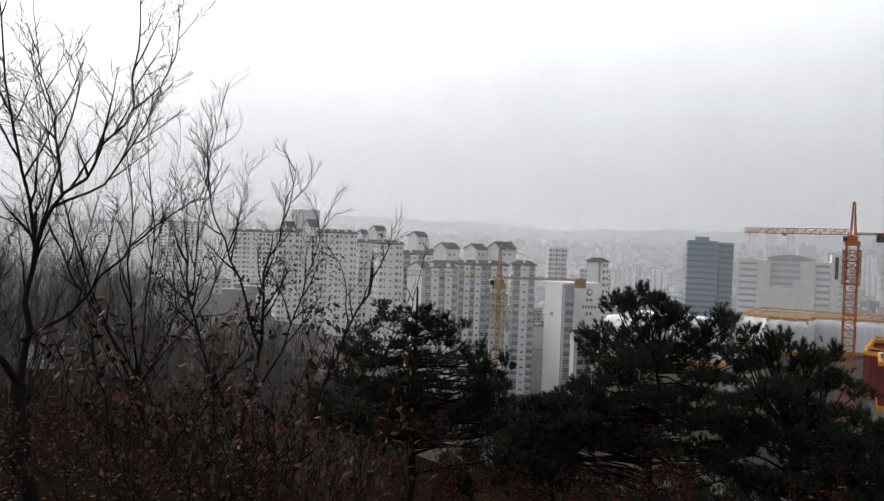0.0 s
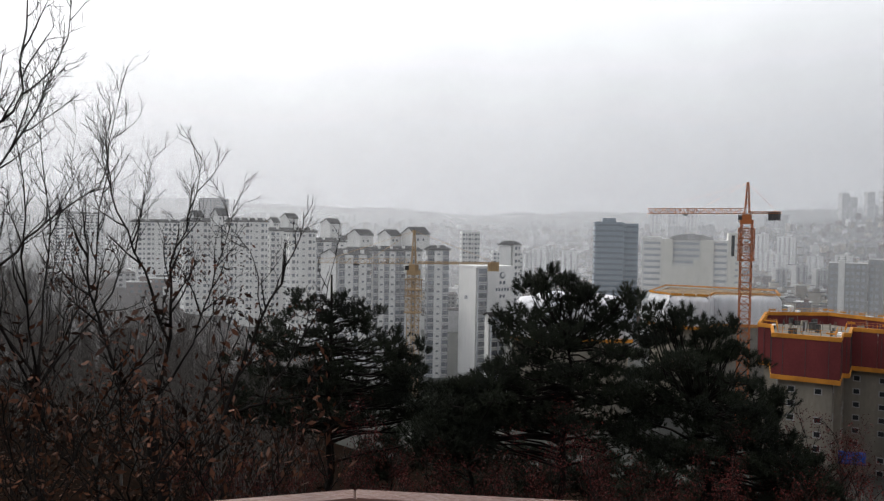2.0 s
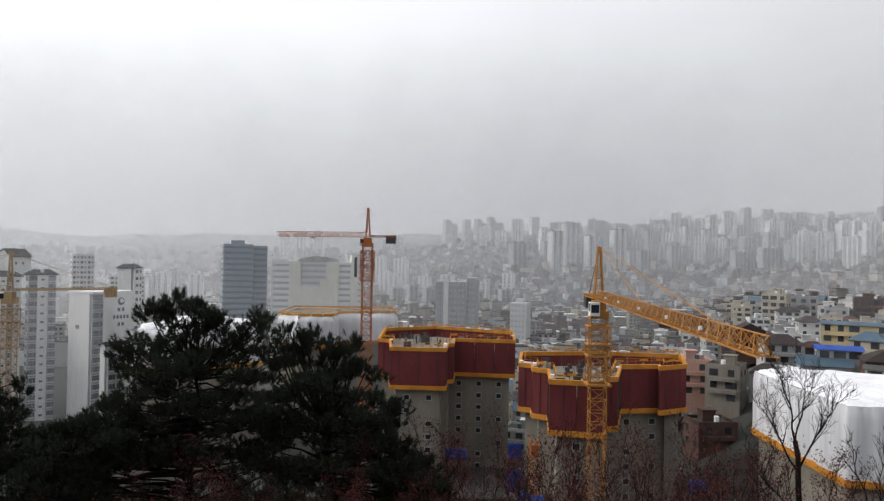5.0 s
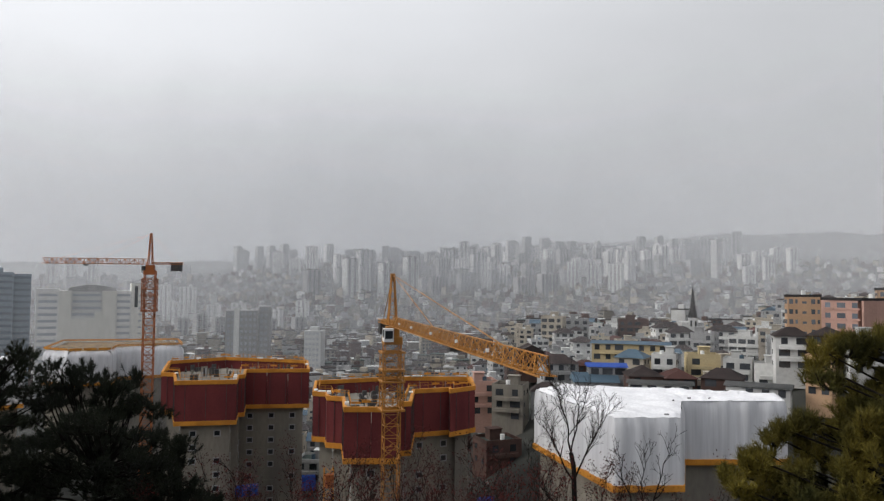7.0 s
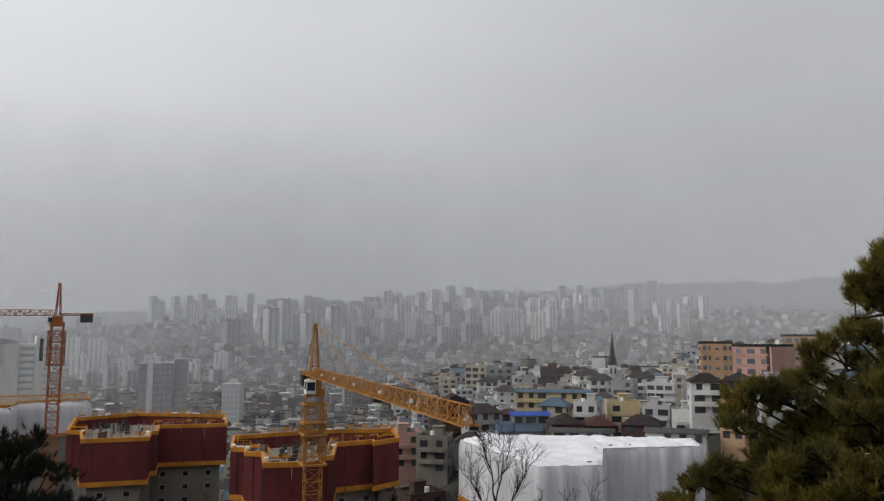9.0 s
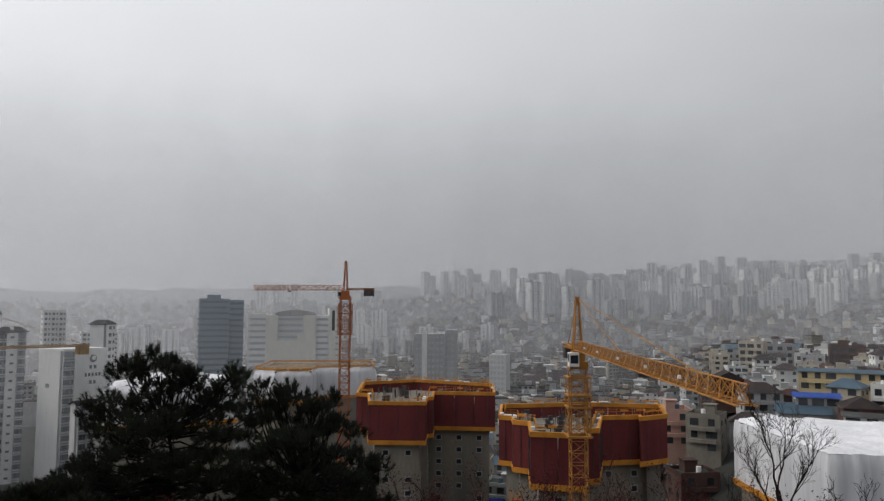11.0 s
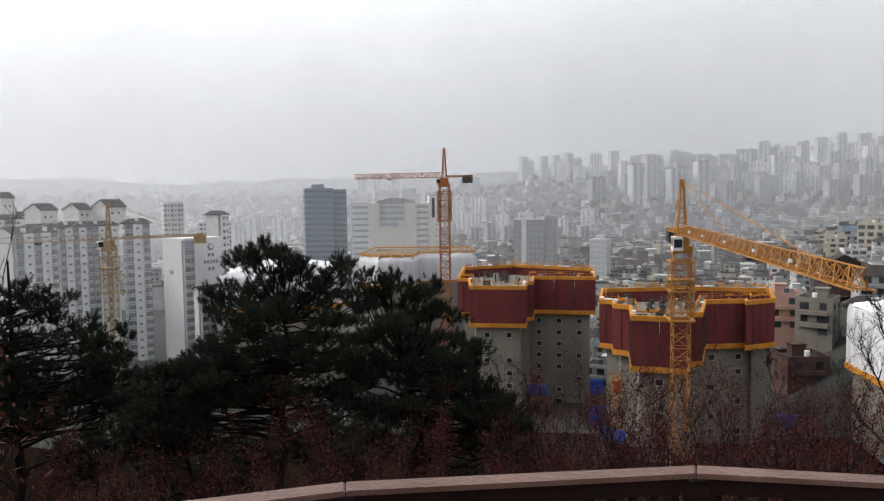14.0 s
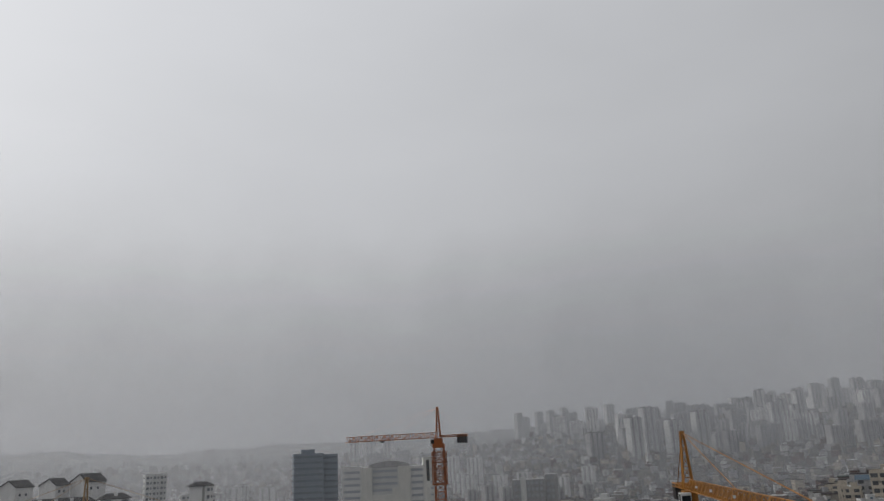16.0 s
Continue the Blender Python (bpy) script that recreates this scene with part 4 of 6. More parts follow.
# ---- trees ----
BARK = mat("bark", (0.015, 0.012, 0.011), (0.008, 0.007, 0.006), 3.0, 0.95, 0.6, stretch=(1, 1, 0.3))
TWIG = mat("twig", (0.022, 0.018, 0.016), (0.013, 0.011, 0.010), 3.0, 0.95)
# grey bark lightened further, so the colour carries the mist between the stems
FAR_BARK = mat("mist_paled_bark", (0.095, 0.087, 0.08), (0.055, 0.05, 0.047), 2.0, 0.95)
# needles in a dark and a lit olive copy: the lighting is in the colours
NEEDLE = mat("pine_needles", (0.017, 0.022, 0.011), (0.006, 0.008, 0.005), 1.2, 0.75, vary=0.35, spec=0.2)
NEEDLE_LIT = mat("lit_olive_needles", (0.135, 0.105, 0.014), (0.034, 0.036, 0.009), 1.6, 0.7, vary=0.4, spec=0.2)
DRY_LEAF = mat("withered_leaf", (0.088, 0.034, 0.018), (0.009, 0.006, 0.005), 2.2, 0.7, vary=0.85)
RED_LEAF = mat("dark_red_leaf", (0.085, 0.018, 0.016), (0.035, 0.011, 0.010), 1.5, 0.8, vary=0.4)


def leaf_mesh(name, verts, per, mt):
    """A mesh of many loose faces with per corners each, from an array of corners."""
    v = np.asarray(verts, dtype=np.float32).reshape(-1, 3)
    n = len(v) // per
    me = bpy.data.meshes.new(name)
    me.vertices.add(len(v))
    me.vertices.foreach_set("co", v.ravel())
    me.loops.add(n * per)
    me.loops.foreach_set("vertex_index", np.arange(n * per, dtype=np.int32))
    me.polygons.add(n)
    me.polygons.foreach_set("loop_start", np.arange(0, n * per, per, dtype=np.int32))
    me.update(calc_edges=True)
    me.materials.append(mt)
    return me


def unit(a):
    return a / (np.linalg.norm(a, axis=-1, keepdims=True) + 1e-9)


def needle_tufts(centres, ways, rs, count, length, width):
    """Needles round each twig end: slim triangles fanning out from it."""
    c = np.repeat(centres, count, axis=0)
    w = np.repeat(ways, count, axis=0)
    d = unit(w * 0.9 + rs.normal(size=c.shape) * 0.55)
    back = c - w * rs.uniform(0, 1, (len(c), 1)) * length * 1.3
    s = unit(np.cross(d, rs.normal(size=c.shape))) * width
    tip = back + d * length * rs.uniform(0.7, 1.2, (len(c), 1))
    return np.stack([back - s, back + s, tip], axis=1)


def leaf_quads(centres, rs, size):
    """Withered leaves: bent lozenges at random turns, hanging a little."""
    n = len(centres)
    d = unit(rs.normal(size=(n, 3)) + np.array([0, 0, -0.6]))
    s = unit(np.cross(d, rs.normal(size=(n, 3))))
    L = size * rs.uniform(0.6, 1.25, (n, 1))
    a = centres
    return np.stack([a, a + d * L * 0.5 + s * L * 0.2, a + d * L, a + d * L * 0.5 - s * L * 0.2], axis=1)


def wander(rng, p, d, length, n, wiggle, lift):
    """Points of a branch that wavers and turns upwards."""
    pts = [p]
    for i in range(n):
        d = (d + Vector((rng.gauss(0, wiggle), rng.gauss(0, wiggle), rng.gauss(0, wiggle * 0.7) + lift))).normalized()
        p = p + d * (length / n)
        pts.append(p)
    return pts, d


def sprout(rng, wood, fine, tips, pts, r0, r1, level, reach, dens, lift=0.10):
    """Side branches along a limb, and theirs in turn."""
    total = sum((Vector(pts[i + 1]) - Vector(pts[i])).length for i in range(len(pts) - 1))
    n = max(2, int(total * dens))
    for k in range(n):
        t = (0.22 if level < 2 else 0.12) + (0.98 - 0.2) * (k + rng.random()) / n
        t = min(0.985, t)
        f = t * (len(pts) - 1)
        i = min(int(f), len(pts) - 2)
        a, b = Vector(pts[i]), Vector(pts[i + 1])
        p = a.lerp(b, f - i)
        along_ = (b - a).normalized()
        out = along_.cross(Vector((rng.gauss(0, 1), rng.gauss(0, 1), rng.gauss(0, 1))))
        if out.length < 1e-3:
            continue
        out.normalize()
        spread = rng.uniform(0.55, 1.0)
        d = (along_ * (1.15 - spread * 0.4) + out * spread + Vector((0, 0, 0.25))).normalized()
        ln = reach * rng.uniform(0.5, 1.1) * (1.1 - 0.6 * t)
        r = (r0 + (r1 - r0) * t) * rng.uniform(0.35, 0.6)
        if level == 0:
            r = min(max(r, 0.009), 0.019)
            q, _ = wander(rng, p, d, ln, 5, 0.10, lift)
            wood.tube(q, [r * (1 - 0.8 * j / 5) for j in range(6)], 4)
            sprout(rng, wood, fine, tips, q, r, r * 0.2, 1, reach * 0.5, dens * 1.9, lift)
        elif level == 1:
            r = min(max(r, 0.0055), 0.009)
            q, _ = wander(rng, p, d, ln, 4, 0.12, lift)
            fine.tube(q, [r * (1 - 0.75 * j / 4) for j in range(5)], 3)
            sprout(rng, wood, fine, tips, q, r, r * 0.25, 2, reach * 0.55, dens * 1.5, lift)
        else:
            q, _ = wander(rng, p, d, ln, 2, 0.2, lift)
            fine.tube(q, [0.0045, 0.0038, 0.002], 3)
            tips.append(q[-1])
            tips.append(q[1])


def bare_tree(name, base, limbs, label, seed, reach=1.5, dens=2.0, r_trunk=0.11, leaf=0, leaf_mat=None, group="bare trees", bark=None, twig=None, leaf_low=None, leaf_size=0.085):
    """A leafless tree on given limbs, each a run of places with its first and last radius; leaf: withered leaves kept."""
    rng = random.Random(seed)
    root = thing(name, base, label, "tree", group)
    off = -Vector(base)
    wood, fine, tips = Build(), Build(), []
    for pts, ra, rb in limbs:
        q = []
        pts = [Vector(p) + off for p in pts]
        for i in range(len(pts) - 1):
            for k in range(3):
                jit = Vector((rng.gauss(0, 0.03), rng.gauss(0, 0.03), 0)) if (i or k) else Vector()
                q.append(pts[i].lerp(pts[i + 1], k / 3) + jit)
        q.append(pts[-1])
        m = len(q) - 1
        k = 0.55 if rb < 0.07 else 0.85
        wood.tube(q, [k * (ra + (rb - ra) * (j / m) ** 0.7) for j in range(m + 1)], 7)
        if rb < 0.07:
            sprout(rng, wood, fine, tips, q, ra, rb, 0, reach, dens)
    part("trunk", wood, bark or BARK, root, "", True)
    tw = part("branchwork", fine, twig or TWIG, root)
    tagged(tw, kind="stuff")
    if leaf and tips:
        rs = np.random.RandomState(seed)
        tp = np.array([tuple(t) for t in tips])
        if leaf_low is not None:
            tp = tp[tp[:, 2] < leaf_low]
        c = tp[rs.randint(0, len(tp), leaf)] + rs.normal(size=(leaf, 3)) * 0.09
        lv = part("leaves", leaf_mesh("leaves", leaf_quads(c, rs, leaf_size), 4, leaf_mat or DRY_LEAF), [], root, "withered leaves still hanging")
        tagged(lv, kind="stuff")
    return root


def limb(d, rows, d2=None):
    """Places of a limb from compass direction and height angle at the distance d, drifting to d2."""
    n = len(rows) - 1
    return [spot(a, d + ((d2 or d) - d) * i / n, rise(e, d + ((d2 or d) - d) * i / n)) for i, (a, e) in enumerate(rows)]


def foot(az, d):
    p = spot(az, d)
    p.z = ground_z(p.x, p.y) - 0.15
    return p


# the tall forked tree beside the lookout
D1 = 11.0
b1 = foot(-63.85, D1)
bare_tree("bare_tree", b1, [
    ([b1] + limb(D1, [(-64.09, -18.65), (-65.25, -14.35), (-65.13, -10.71)]), 0.15, 0.11),
    (limb(D1, [(-65.13, -10.71), (-67.95, -6.25), (-70.85, -1.05), (-72.75, 4.85), (-74.95, 11.15), (-76.25, 21.25)], 10), 0.085, 0.012),
    (limb(D1, [(-65.13, -10.71), (-64.82, -5.35), (-64.39, -1.95), (-65.45, 3.45), (-66.25, 9.05), (-67.85, 21.25)], 11.6), 0.095, 0.010),
    (limb(D1, [(-64.45, -2.35), (-63.55, 1.05), (-61.05, 4.25), (-58.65, 8.45), (-58.45, 14.15), (-58.05, 21.25)], 10.6), 0.060, 0.008),
    (limb(D1, [(-63.55, 1.05), (-60.35, 2.85), (-57.75, 7.25), (-55.95, 12.25), (-55.45, 16.25)], 11.8), 0.040, 0.006),
    (limb(D1, [(-64.15, -0.35), (-63.25, 3.95), (-63.65, 7.25), (-64.55, 10.85), (-65.25, 19.25)], 10.2), 0.038, 0.006),
    (limb(D1, [(-65.05, -7.85), (-62.25, -6.15), (-59.05, -2.15), (-57.05, 0.05), (-54.15, 2.35), (-52.85, 6.25)], 12), 0.055, 0.008),
], "tall bare forked tree with fine upright twigs", 11, 1.3, 2.9)
D2 = 12.5
b2 = foot(-49.45, D2)
bare_tree("bare_tree", b2, [
    ([b2] + limb(D2, [(-49.65, -18.45), (-50.45, -15.25)]), 0.13, 0.10),
    (limb(D2, [(-50.45, -15.25), (-49.52, -8.15), (-49.31, -3.00), (-48.05, 0.55), (-47.15, 4.85)], 12), 0.075, 0.008),
    (limb(D2, [(-50.45, -15.25), (-52.85, -10.45), (-54.45, -4.95), (-54.85, -0.65), (-54.65, 2.65)], 13.5), 0.07, 0.008),
    (limb(D2, [(-49.52, -8.15), (-50.85, -3.55), (-52.75, 0.70), (-53.55, 4.05), (-53.35, 8.35)], 13), 0.05, 0.007),
    (limb(D2, [(-50.05, -12.25), (-47.55, -8.75), (-46.65, -4.75), (-45.25, -1.25), (-44.85, 1.75)], 12), 0.045, 0.007),
], "bare tree with crooked limbs above withered oak leaves", 12, 1.2, 3.0, leaf=500, leaf_low=5.0)
b3 = foot(-47.85, 9.5)
bare_tree("bare_tree", b3, [
    ([b3] + limb(9.5, [(-47.05, -18.65), (-44.45, -11.25), (-42.35, -5.65), (-40.45, -2.05), (-39.85, 0.95)], 10.5), 0.075, 0.008),
    (limb(9.9, [(-42.85, -6.75), (-43.25, -2.75), (-44.65, -0.75)], 10.3), 0.02, 0.006),
    (limb(9.8, [(-45.25, -13.75), (-42.85, -13.25), (-40.65, -10.05), (-38.45, -5.75), (-37.35, -1.95)], 10.5), 0.045, 0.007),
], "slender leaning bare tree with a few dry leaves", 13, 0.8, 2.6, leaf=160, leaf_low=3.5)
b4 = foot(-70.45, 13)
bare_tree("bare_tree", b4, [
    ([b4] + limb(13, [(-70.55, -18.35), (-71.15, -12.65)]), 0.13, 0.10),
    (limb(13, [(-71.15, -12.65), (-71.00, -7.05), (-73.15, -0.75), (-75.45, 5.05)], 14), 0.07, 0.008),
    (limb(13, [(-71.15, -12.65), (-70.25, -5.45), (-70.15, 0.25), (-71.45, 4.95)], 12.5), 0.06, 0.008),
    (limb(13, [(-71.15, -11.25), (-68.65, -5.75), (-67.85, -0.75), (-68.45, 4.25)], 13.5), 0.05, 0.008),
], "bare bushy tree in the hillside wood", 14, 1.3, 3.2, leaf=350, leaf_low=4.5)
b5 = foot(-78.15, 9)
bare_tree("bare_tree", b5, [
    ([b5] + limb(9, [(-77.25, -17.85), (-76.95, -14.65), (-78.55, -10.05), (-80.95, -6.25), (-83.65, -3.75)], 9.5), 0.10, 0.02),
    (limb(9, [(-77.65, -12.75), (-81.05, -2.25), (-79.55, 1.65), (-77.75, 4.85)], 9.6), 0.05, 0.007),
    (limb(9, [(-78.55, -10.05), (-84.65, -1.75), (-85.65, 5.25)], 9.6), 0.05, 0.007),
], "bare tree with low withered leaves", 15, 1.2, 2.8, leaf=500, leaf_low=4.2)
# the fan-shaped tree before the sheeted tower
b6 = foot(24.3, 21)
bare_tree("bare_tree", b6, [
    ([b6] + limb(21, [(24.3, -22), (24.0, -15.3), (23.7, -12.0)]), 0.12, 0.075),
    (limb(21, [(23.7, -12.0), (23.3, -9.6), (22.75, -7.9)], 20.5), 0.058, 0.009),
    (limb(21, [(23.7, -12.0), (24.2, -9.5), (24.4, -7.3)], 21.5), 0.058, 0.009),
    (limb(21, [(23.9, -14.0), (22.4, -11.5), (21.4, -9.9)], 20.5), 0.058, 0.009),
    (limb(21, [(23.9, -14.0), (25.3, -11.0), (26.4, -8.9)], 21.5), 0.058, 0.009),
    (limb(21, [(24.0, -17.0), (22.0, -15.0), (20.4, -12.6)], 20.5), 0.058, 0.009),
], "bare fan-shaped tree below the lookout", 16, 1.15, 4.6)
b7 = foot(28.6, 19)
bare_tree("bare_tree", b7, [
    ([b7] + limb(19, [(28.9, -22), (28.8, -15.0), (28.9, -11.3)]), 0.08, 0.008),
    (limb(19, [(28.8, -17), (30.2, -13.2), (30.9, -10.8)], 19.5), 0.045, 0.008),
    (limb(19, [(28.8, -17), (27.4, -13.6), (27.0, -11.4)], 19.5), 0.045, 0.008),
], "small bare tree below the lookout", 17, 0.8, 3.4)


def free_tree(name, base, height, label, seed, group, spread=0.32, limbs=6, leaf=0, leaf_mat=None, bark=None, twig=None, reach=1.4, dens=1.7, r=0.12, leaf_size=0.085):
    """A tree that grew by chance: a trunk that forks into rising limbs."""
    rng = random.Random(seed)
    base = Vector(base)
    fork = base + Vector((rng.gauss(0, 0.15), rng.gauss(0, 0.15), height * rng.uniform(0.22, 0.34)))
    rows = [([base, base.lerp(fork, 0.5) + Vector((rng.gauss(0, 0.08), 0, 0)), fork], r, r * 0.8)]
    for k in range(limbs):
        an = 2 * math.pi * (k + rng.random() * 0.7) / limbs
        out = Vector((math.cos(an), math.sin(an), 0)) * height * spread * rng.uniform(0.5, 1.1)
        s = base.lerp(fork, rng.uniform(0.75, 1.0))
        top = s + out + Vector((0, 0, height * rng.uniform(0.5, 0.72)))
        m1 = s.lerp(top, 0.35) + out * 0.15 + Vector((rng.gauss(0, 0.15), rng.gauss(0, 0.15), 0))
        m2 = s.lerp(top, 0.7) + out * 0.12
        rows.append(([s, m1, m2, top], r * 0.5, 0.007))
    return bare_tree(name, base, rows, label, seed, reach, dens, r, leaf, leaf_mat, group, bark, twig, None, leaf_size)


# the wood on the slope
rng = random.Random(21)
models = []
for k in range(4):
    p = foot(-84 + 9 * k, 17 + 3 * k)
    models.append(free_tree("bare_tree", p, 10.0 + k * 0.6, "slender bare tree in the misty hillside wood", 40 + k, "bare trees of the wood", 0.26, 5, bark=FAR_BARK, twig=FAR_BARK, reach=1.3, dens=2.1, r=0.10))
spots = []
while len(spots) < 235:
    az, d = rng.uniform(-100, -40), (rng.uniform(15, 42) if len(spots) < 130 else rng.uniform(42, 95))
    if (az > -52 and d < 22) or (az > -47 and d > 60) or (az > -54 and d > 150):
        continue
    if all(abs(az - a) * d / 57 > 1.2 or abs(d - e) > 1.5 for a, e in spots):
        spots.append((az, d))
for i, (az, d) in enumerate(spots):
    p = foot(az, d)
    m = models[i % 4]
    room = rise((rng.uniform(-5.0, 2.5) if d < 45 else rng.uniform(-1.5, 2.0)) if az < -57 else rng.uniform(-8.0, -3.5), d) - p.z
    size = min(1.0 if d < 45 else 1.35, max(0.5, room / 10.5)) * rng.uniform(0.85, 1.0)
    copy_thing(m, pose(p.x, p.y, p.z, 0, 0, rng.uniform(0, 360)) @ Matrix.Scale(size, 4))
# darker trees that stand nearer among them
near_models = [free_tree("bare_tree", foot(-57.5 - 17 * k, 14.5 + k), 8.2, "dark bare tree with upright twigs on the slope", 50 + k, "bare trees of the wood", 0.30, 6, reach=1.2, dens=2.4, r=0.09) for k in range(2)]
for i in range(5):
    az, d = -82.5 + 6.2 * i + rng.uniform(-0.6, 0.6), rng.uniform(15, 24)
    p = foot(az, d)
    size = min(1.25, max(0.6, (rise(rng.uniform(-0.5, 3.0), d) - p.z) / 8.2))
    copy_thing(near_models[i % 2], pose(p.x, p.y, p.z, 0, 0, rng.uniform(0, 360)) @ Matrix.Scale(size, 4))
# the misty depth of the wood, too many stems to count
far = Build()
for k in range(640):
    az = rng.uniform(-100, -46)
    d = 55 + 270 * rng.random() ** 1.3
    if az > -56 and d > 140:
        continue
    p = foot(az, d)
    top_el = rng.uniform(-4.5, 1.5) if az < -58 else rng.uniform(-8.0, -4.0)
    H = min(16.0, max(5.0, rise(top_el, d) - p.z))
    wide = 1 + d * 0.006
    lean = Vector((rng.gauss(0, 0.5), rng.gauss(0, 0.5), H * 0.8))
    far.tube([p, p + lean * 0.5, p + lean], [0.10 * wide, 0.07 * wide, 0.02 * wide], 3)
    for j in range(34):
        f = rng.uniform(0.22, 0.95)
        s = p + lean * f
        an = rng.uniform(0, 6.283)
        ln = H * rng.uniform(0.12, 0.32) * (1.15 - 0.6 * f)
        e = s + Vector((math.cos(an) * ln * 0.6, math.sin(an) * ln * 0.6, ln * rng.uniform(0.5, 1.1)))
        far.tube([s, s.lerp(e, 0.5) + Vector((rng.gauss(0, 0.1), rng.gauss(0, 0.1), -0.1)), e], [0.022 * wide, 0.016 * wide, 0.006 * wide], 3)
        for i in range(2):
            g = s.lerp(e, rng.uniform(0.3, 0.9))
            h = g + Vector((rng.gauss(0, 0.5), rng.gauss(0, 0.5), rng.uniform(0.4, 1.3)))
            far.tube([g, h], [0.012 * wide, 0.005 * wide], 3)
tagged(part("misty_wood", far, FAR_BARK), "bare grey wood, its bark paled to stand in for thickening mist", "wood", kind="stuff")
# thinner trees further round, kept low before the city
for i in range(56):
    az, d = (rng.uniform(-36, 44), rng.uniform(38, 95)) if i < 22 else (rng.uniform(0, 23), rng.uniform(24, 70))
    p = foot(az, d)
    copy_thing(models[i % 4], pose(p.x, p.y, p.z, 0, 0, rng.uniform(0, 360)) @ Matrix.Scale(min(0.9, max(0.3, (rise(-13.5, d) - p.z) / 10.5)) if i >= 22 else rng.uniform(0.5, 0.75), 4))

# young oaks that keep their withered leaves
oaks = []
for k in range(3):
    p = foot(-58 + 7 * k, 8.2)
    oaks.append(free_tree("young_oak", p, 3.1, "young oak keeping rusty withered leaves", 60 + k, "young oaks", 0.42, 6, leaf=330, leaf_size=0.115, reach=0.6, dens=3.2, r=0.045))
spots = []
while len(spots) < 46:
    az, d = rng.uniform(-98, -40), rng.uniform(5.6, 17)
    if az > -52 and d < 8.5:
        continue
    if any(abs(az - a) < w and d < 11.5 for a, w in ((-64.8, 2.0), (-50.2, 1.6), (-70.6, 1.2))):
        continue
    if all(abs(az - a) * d / 57 > 0.55 or abs(d - e) > 0.8 for a, e in spots):
        spots.append((az, d))
for i, (az, d) in enumerate(spots):
    p = foot(az, d)
    room = rise(-11.5 if d < 9 else -9.5, d) - p.z
    size = min(1.25, max(0.45, room / 3.1 * rng.uniform(0.75, 1.0)))
    copy_thing(oaks[i % 3], pose(p.x, p.y, p.z, 0, 0, rng.uniform(0, 360)) @ Matrix.Scale(size, 4))

# fallen leaves on the slope
rs = np.random.RandomState(77)
n = 4500
az, d = rs.uniform(-100, -28, n), 3.6 + 18 * rs.rand(n) ** 0.8
c = np.array([(a_.x, a_.y, ground_z(a_.x, a_.y) + 0.02) for a_ in (spot(a, e) for a, e in zip(az, d))])
flat = unit(rs.normal(size=(n, 3)) * np.array([1, 1, 0.25]))
side = unit(np.cross(flat, np.array([0, 0, 1.0]) + rs.normal(size=(n, 3)) * 0.3))
L = rs.uniform(0.06, 0.13, (n, 1))
fallen = part("fallen_leaves", leaf_mesh("fallen_leaves", np.stack([c, c + flat * L * 0.5 + side * L * 0.25, c + flat * L, c + flat * L * 0.5 - side * L * 0.25], axis=1), 4, DRY_LEAF), [])
tagged(fallen, "rusty fallen oak leaves strewn over the slope", "fallen leaves", kind="stuff")

# small maples with dark red leaves below the railing
maples = []
for k in range(2):
    p = foot(9 + 5 * k, 15)
    maples.append(free_tree("small_maple", p, 5.4, "small maple with sparse dark red leaves", 80 + k, "small maples", 0.40, 7, leaf=5600, leaf_mat=RED_LEAF, reach=0.9, dens=3.0, r=0.06, leaf_size=0.05))
for i, (az, d) in enumerate([(3, 14), (12, 17), (17, 13.5), (20, 17), (-2, 12), (-29, 10), (-20, 9.5), (-9, 10), (33, 17), (6.5, 18), (0.5, 19), (14.5, 15), (10, 13.5), (-44, 9), (-39, 8.4), (-35, 9.2), (-31, 8.2), (-25, 8.4), (-15, 8.3), (-5, 9), (-12, 13), (26, 20), (22, 22)]):
    p = foot(az, d)
    lim = rng.uniform(-14.5, -11.8) if az > 0 else rng.uniform(-18, -15)
    size = min(1.5, max(0.4, (rise(lim, d) - p.z) / 5.3))
    copy_thing(maples[i % 2], pose(p.x, p.y, p.z, 0, 0, rng.uniform(0, 360)) @ Matrix.Scale(size, 4))

# pines


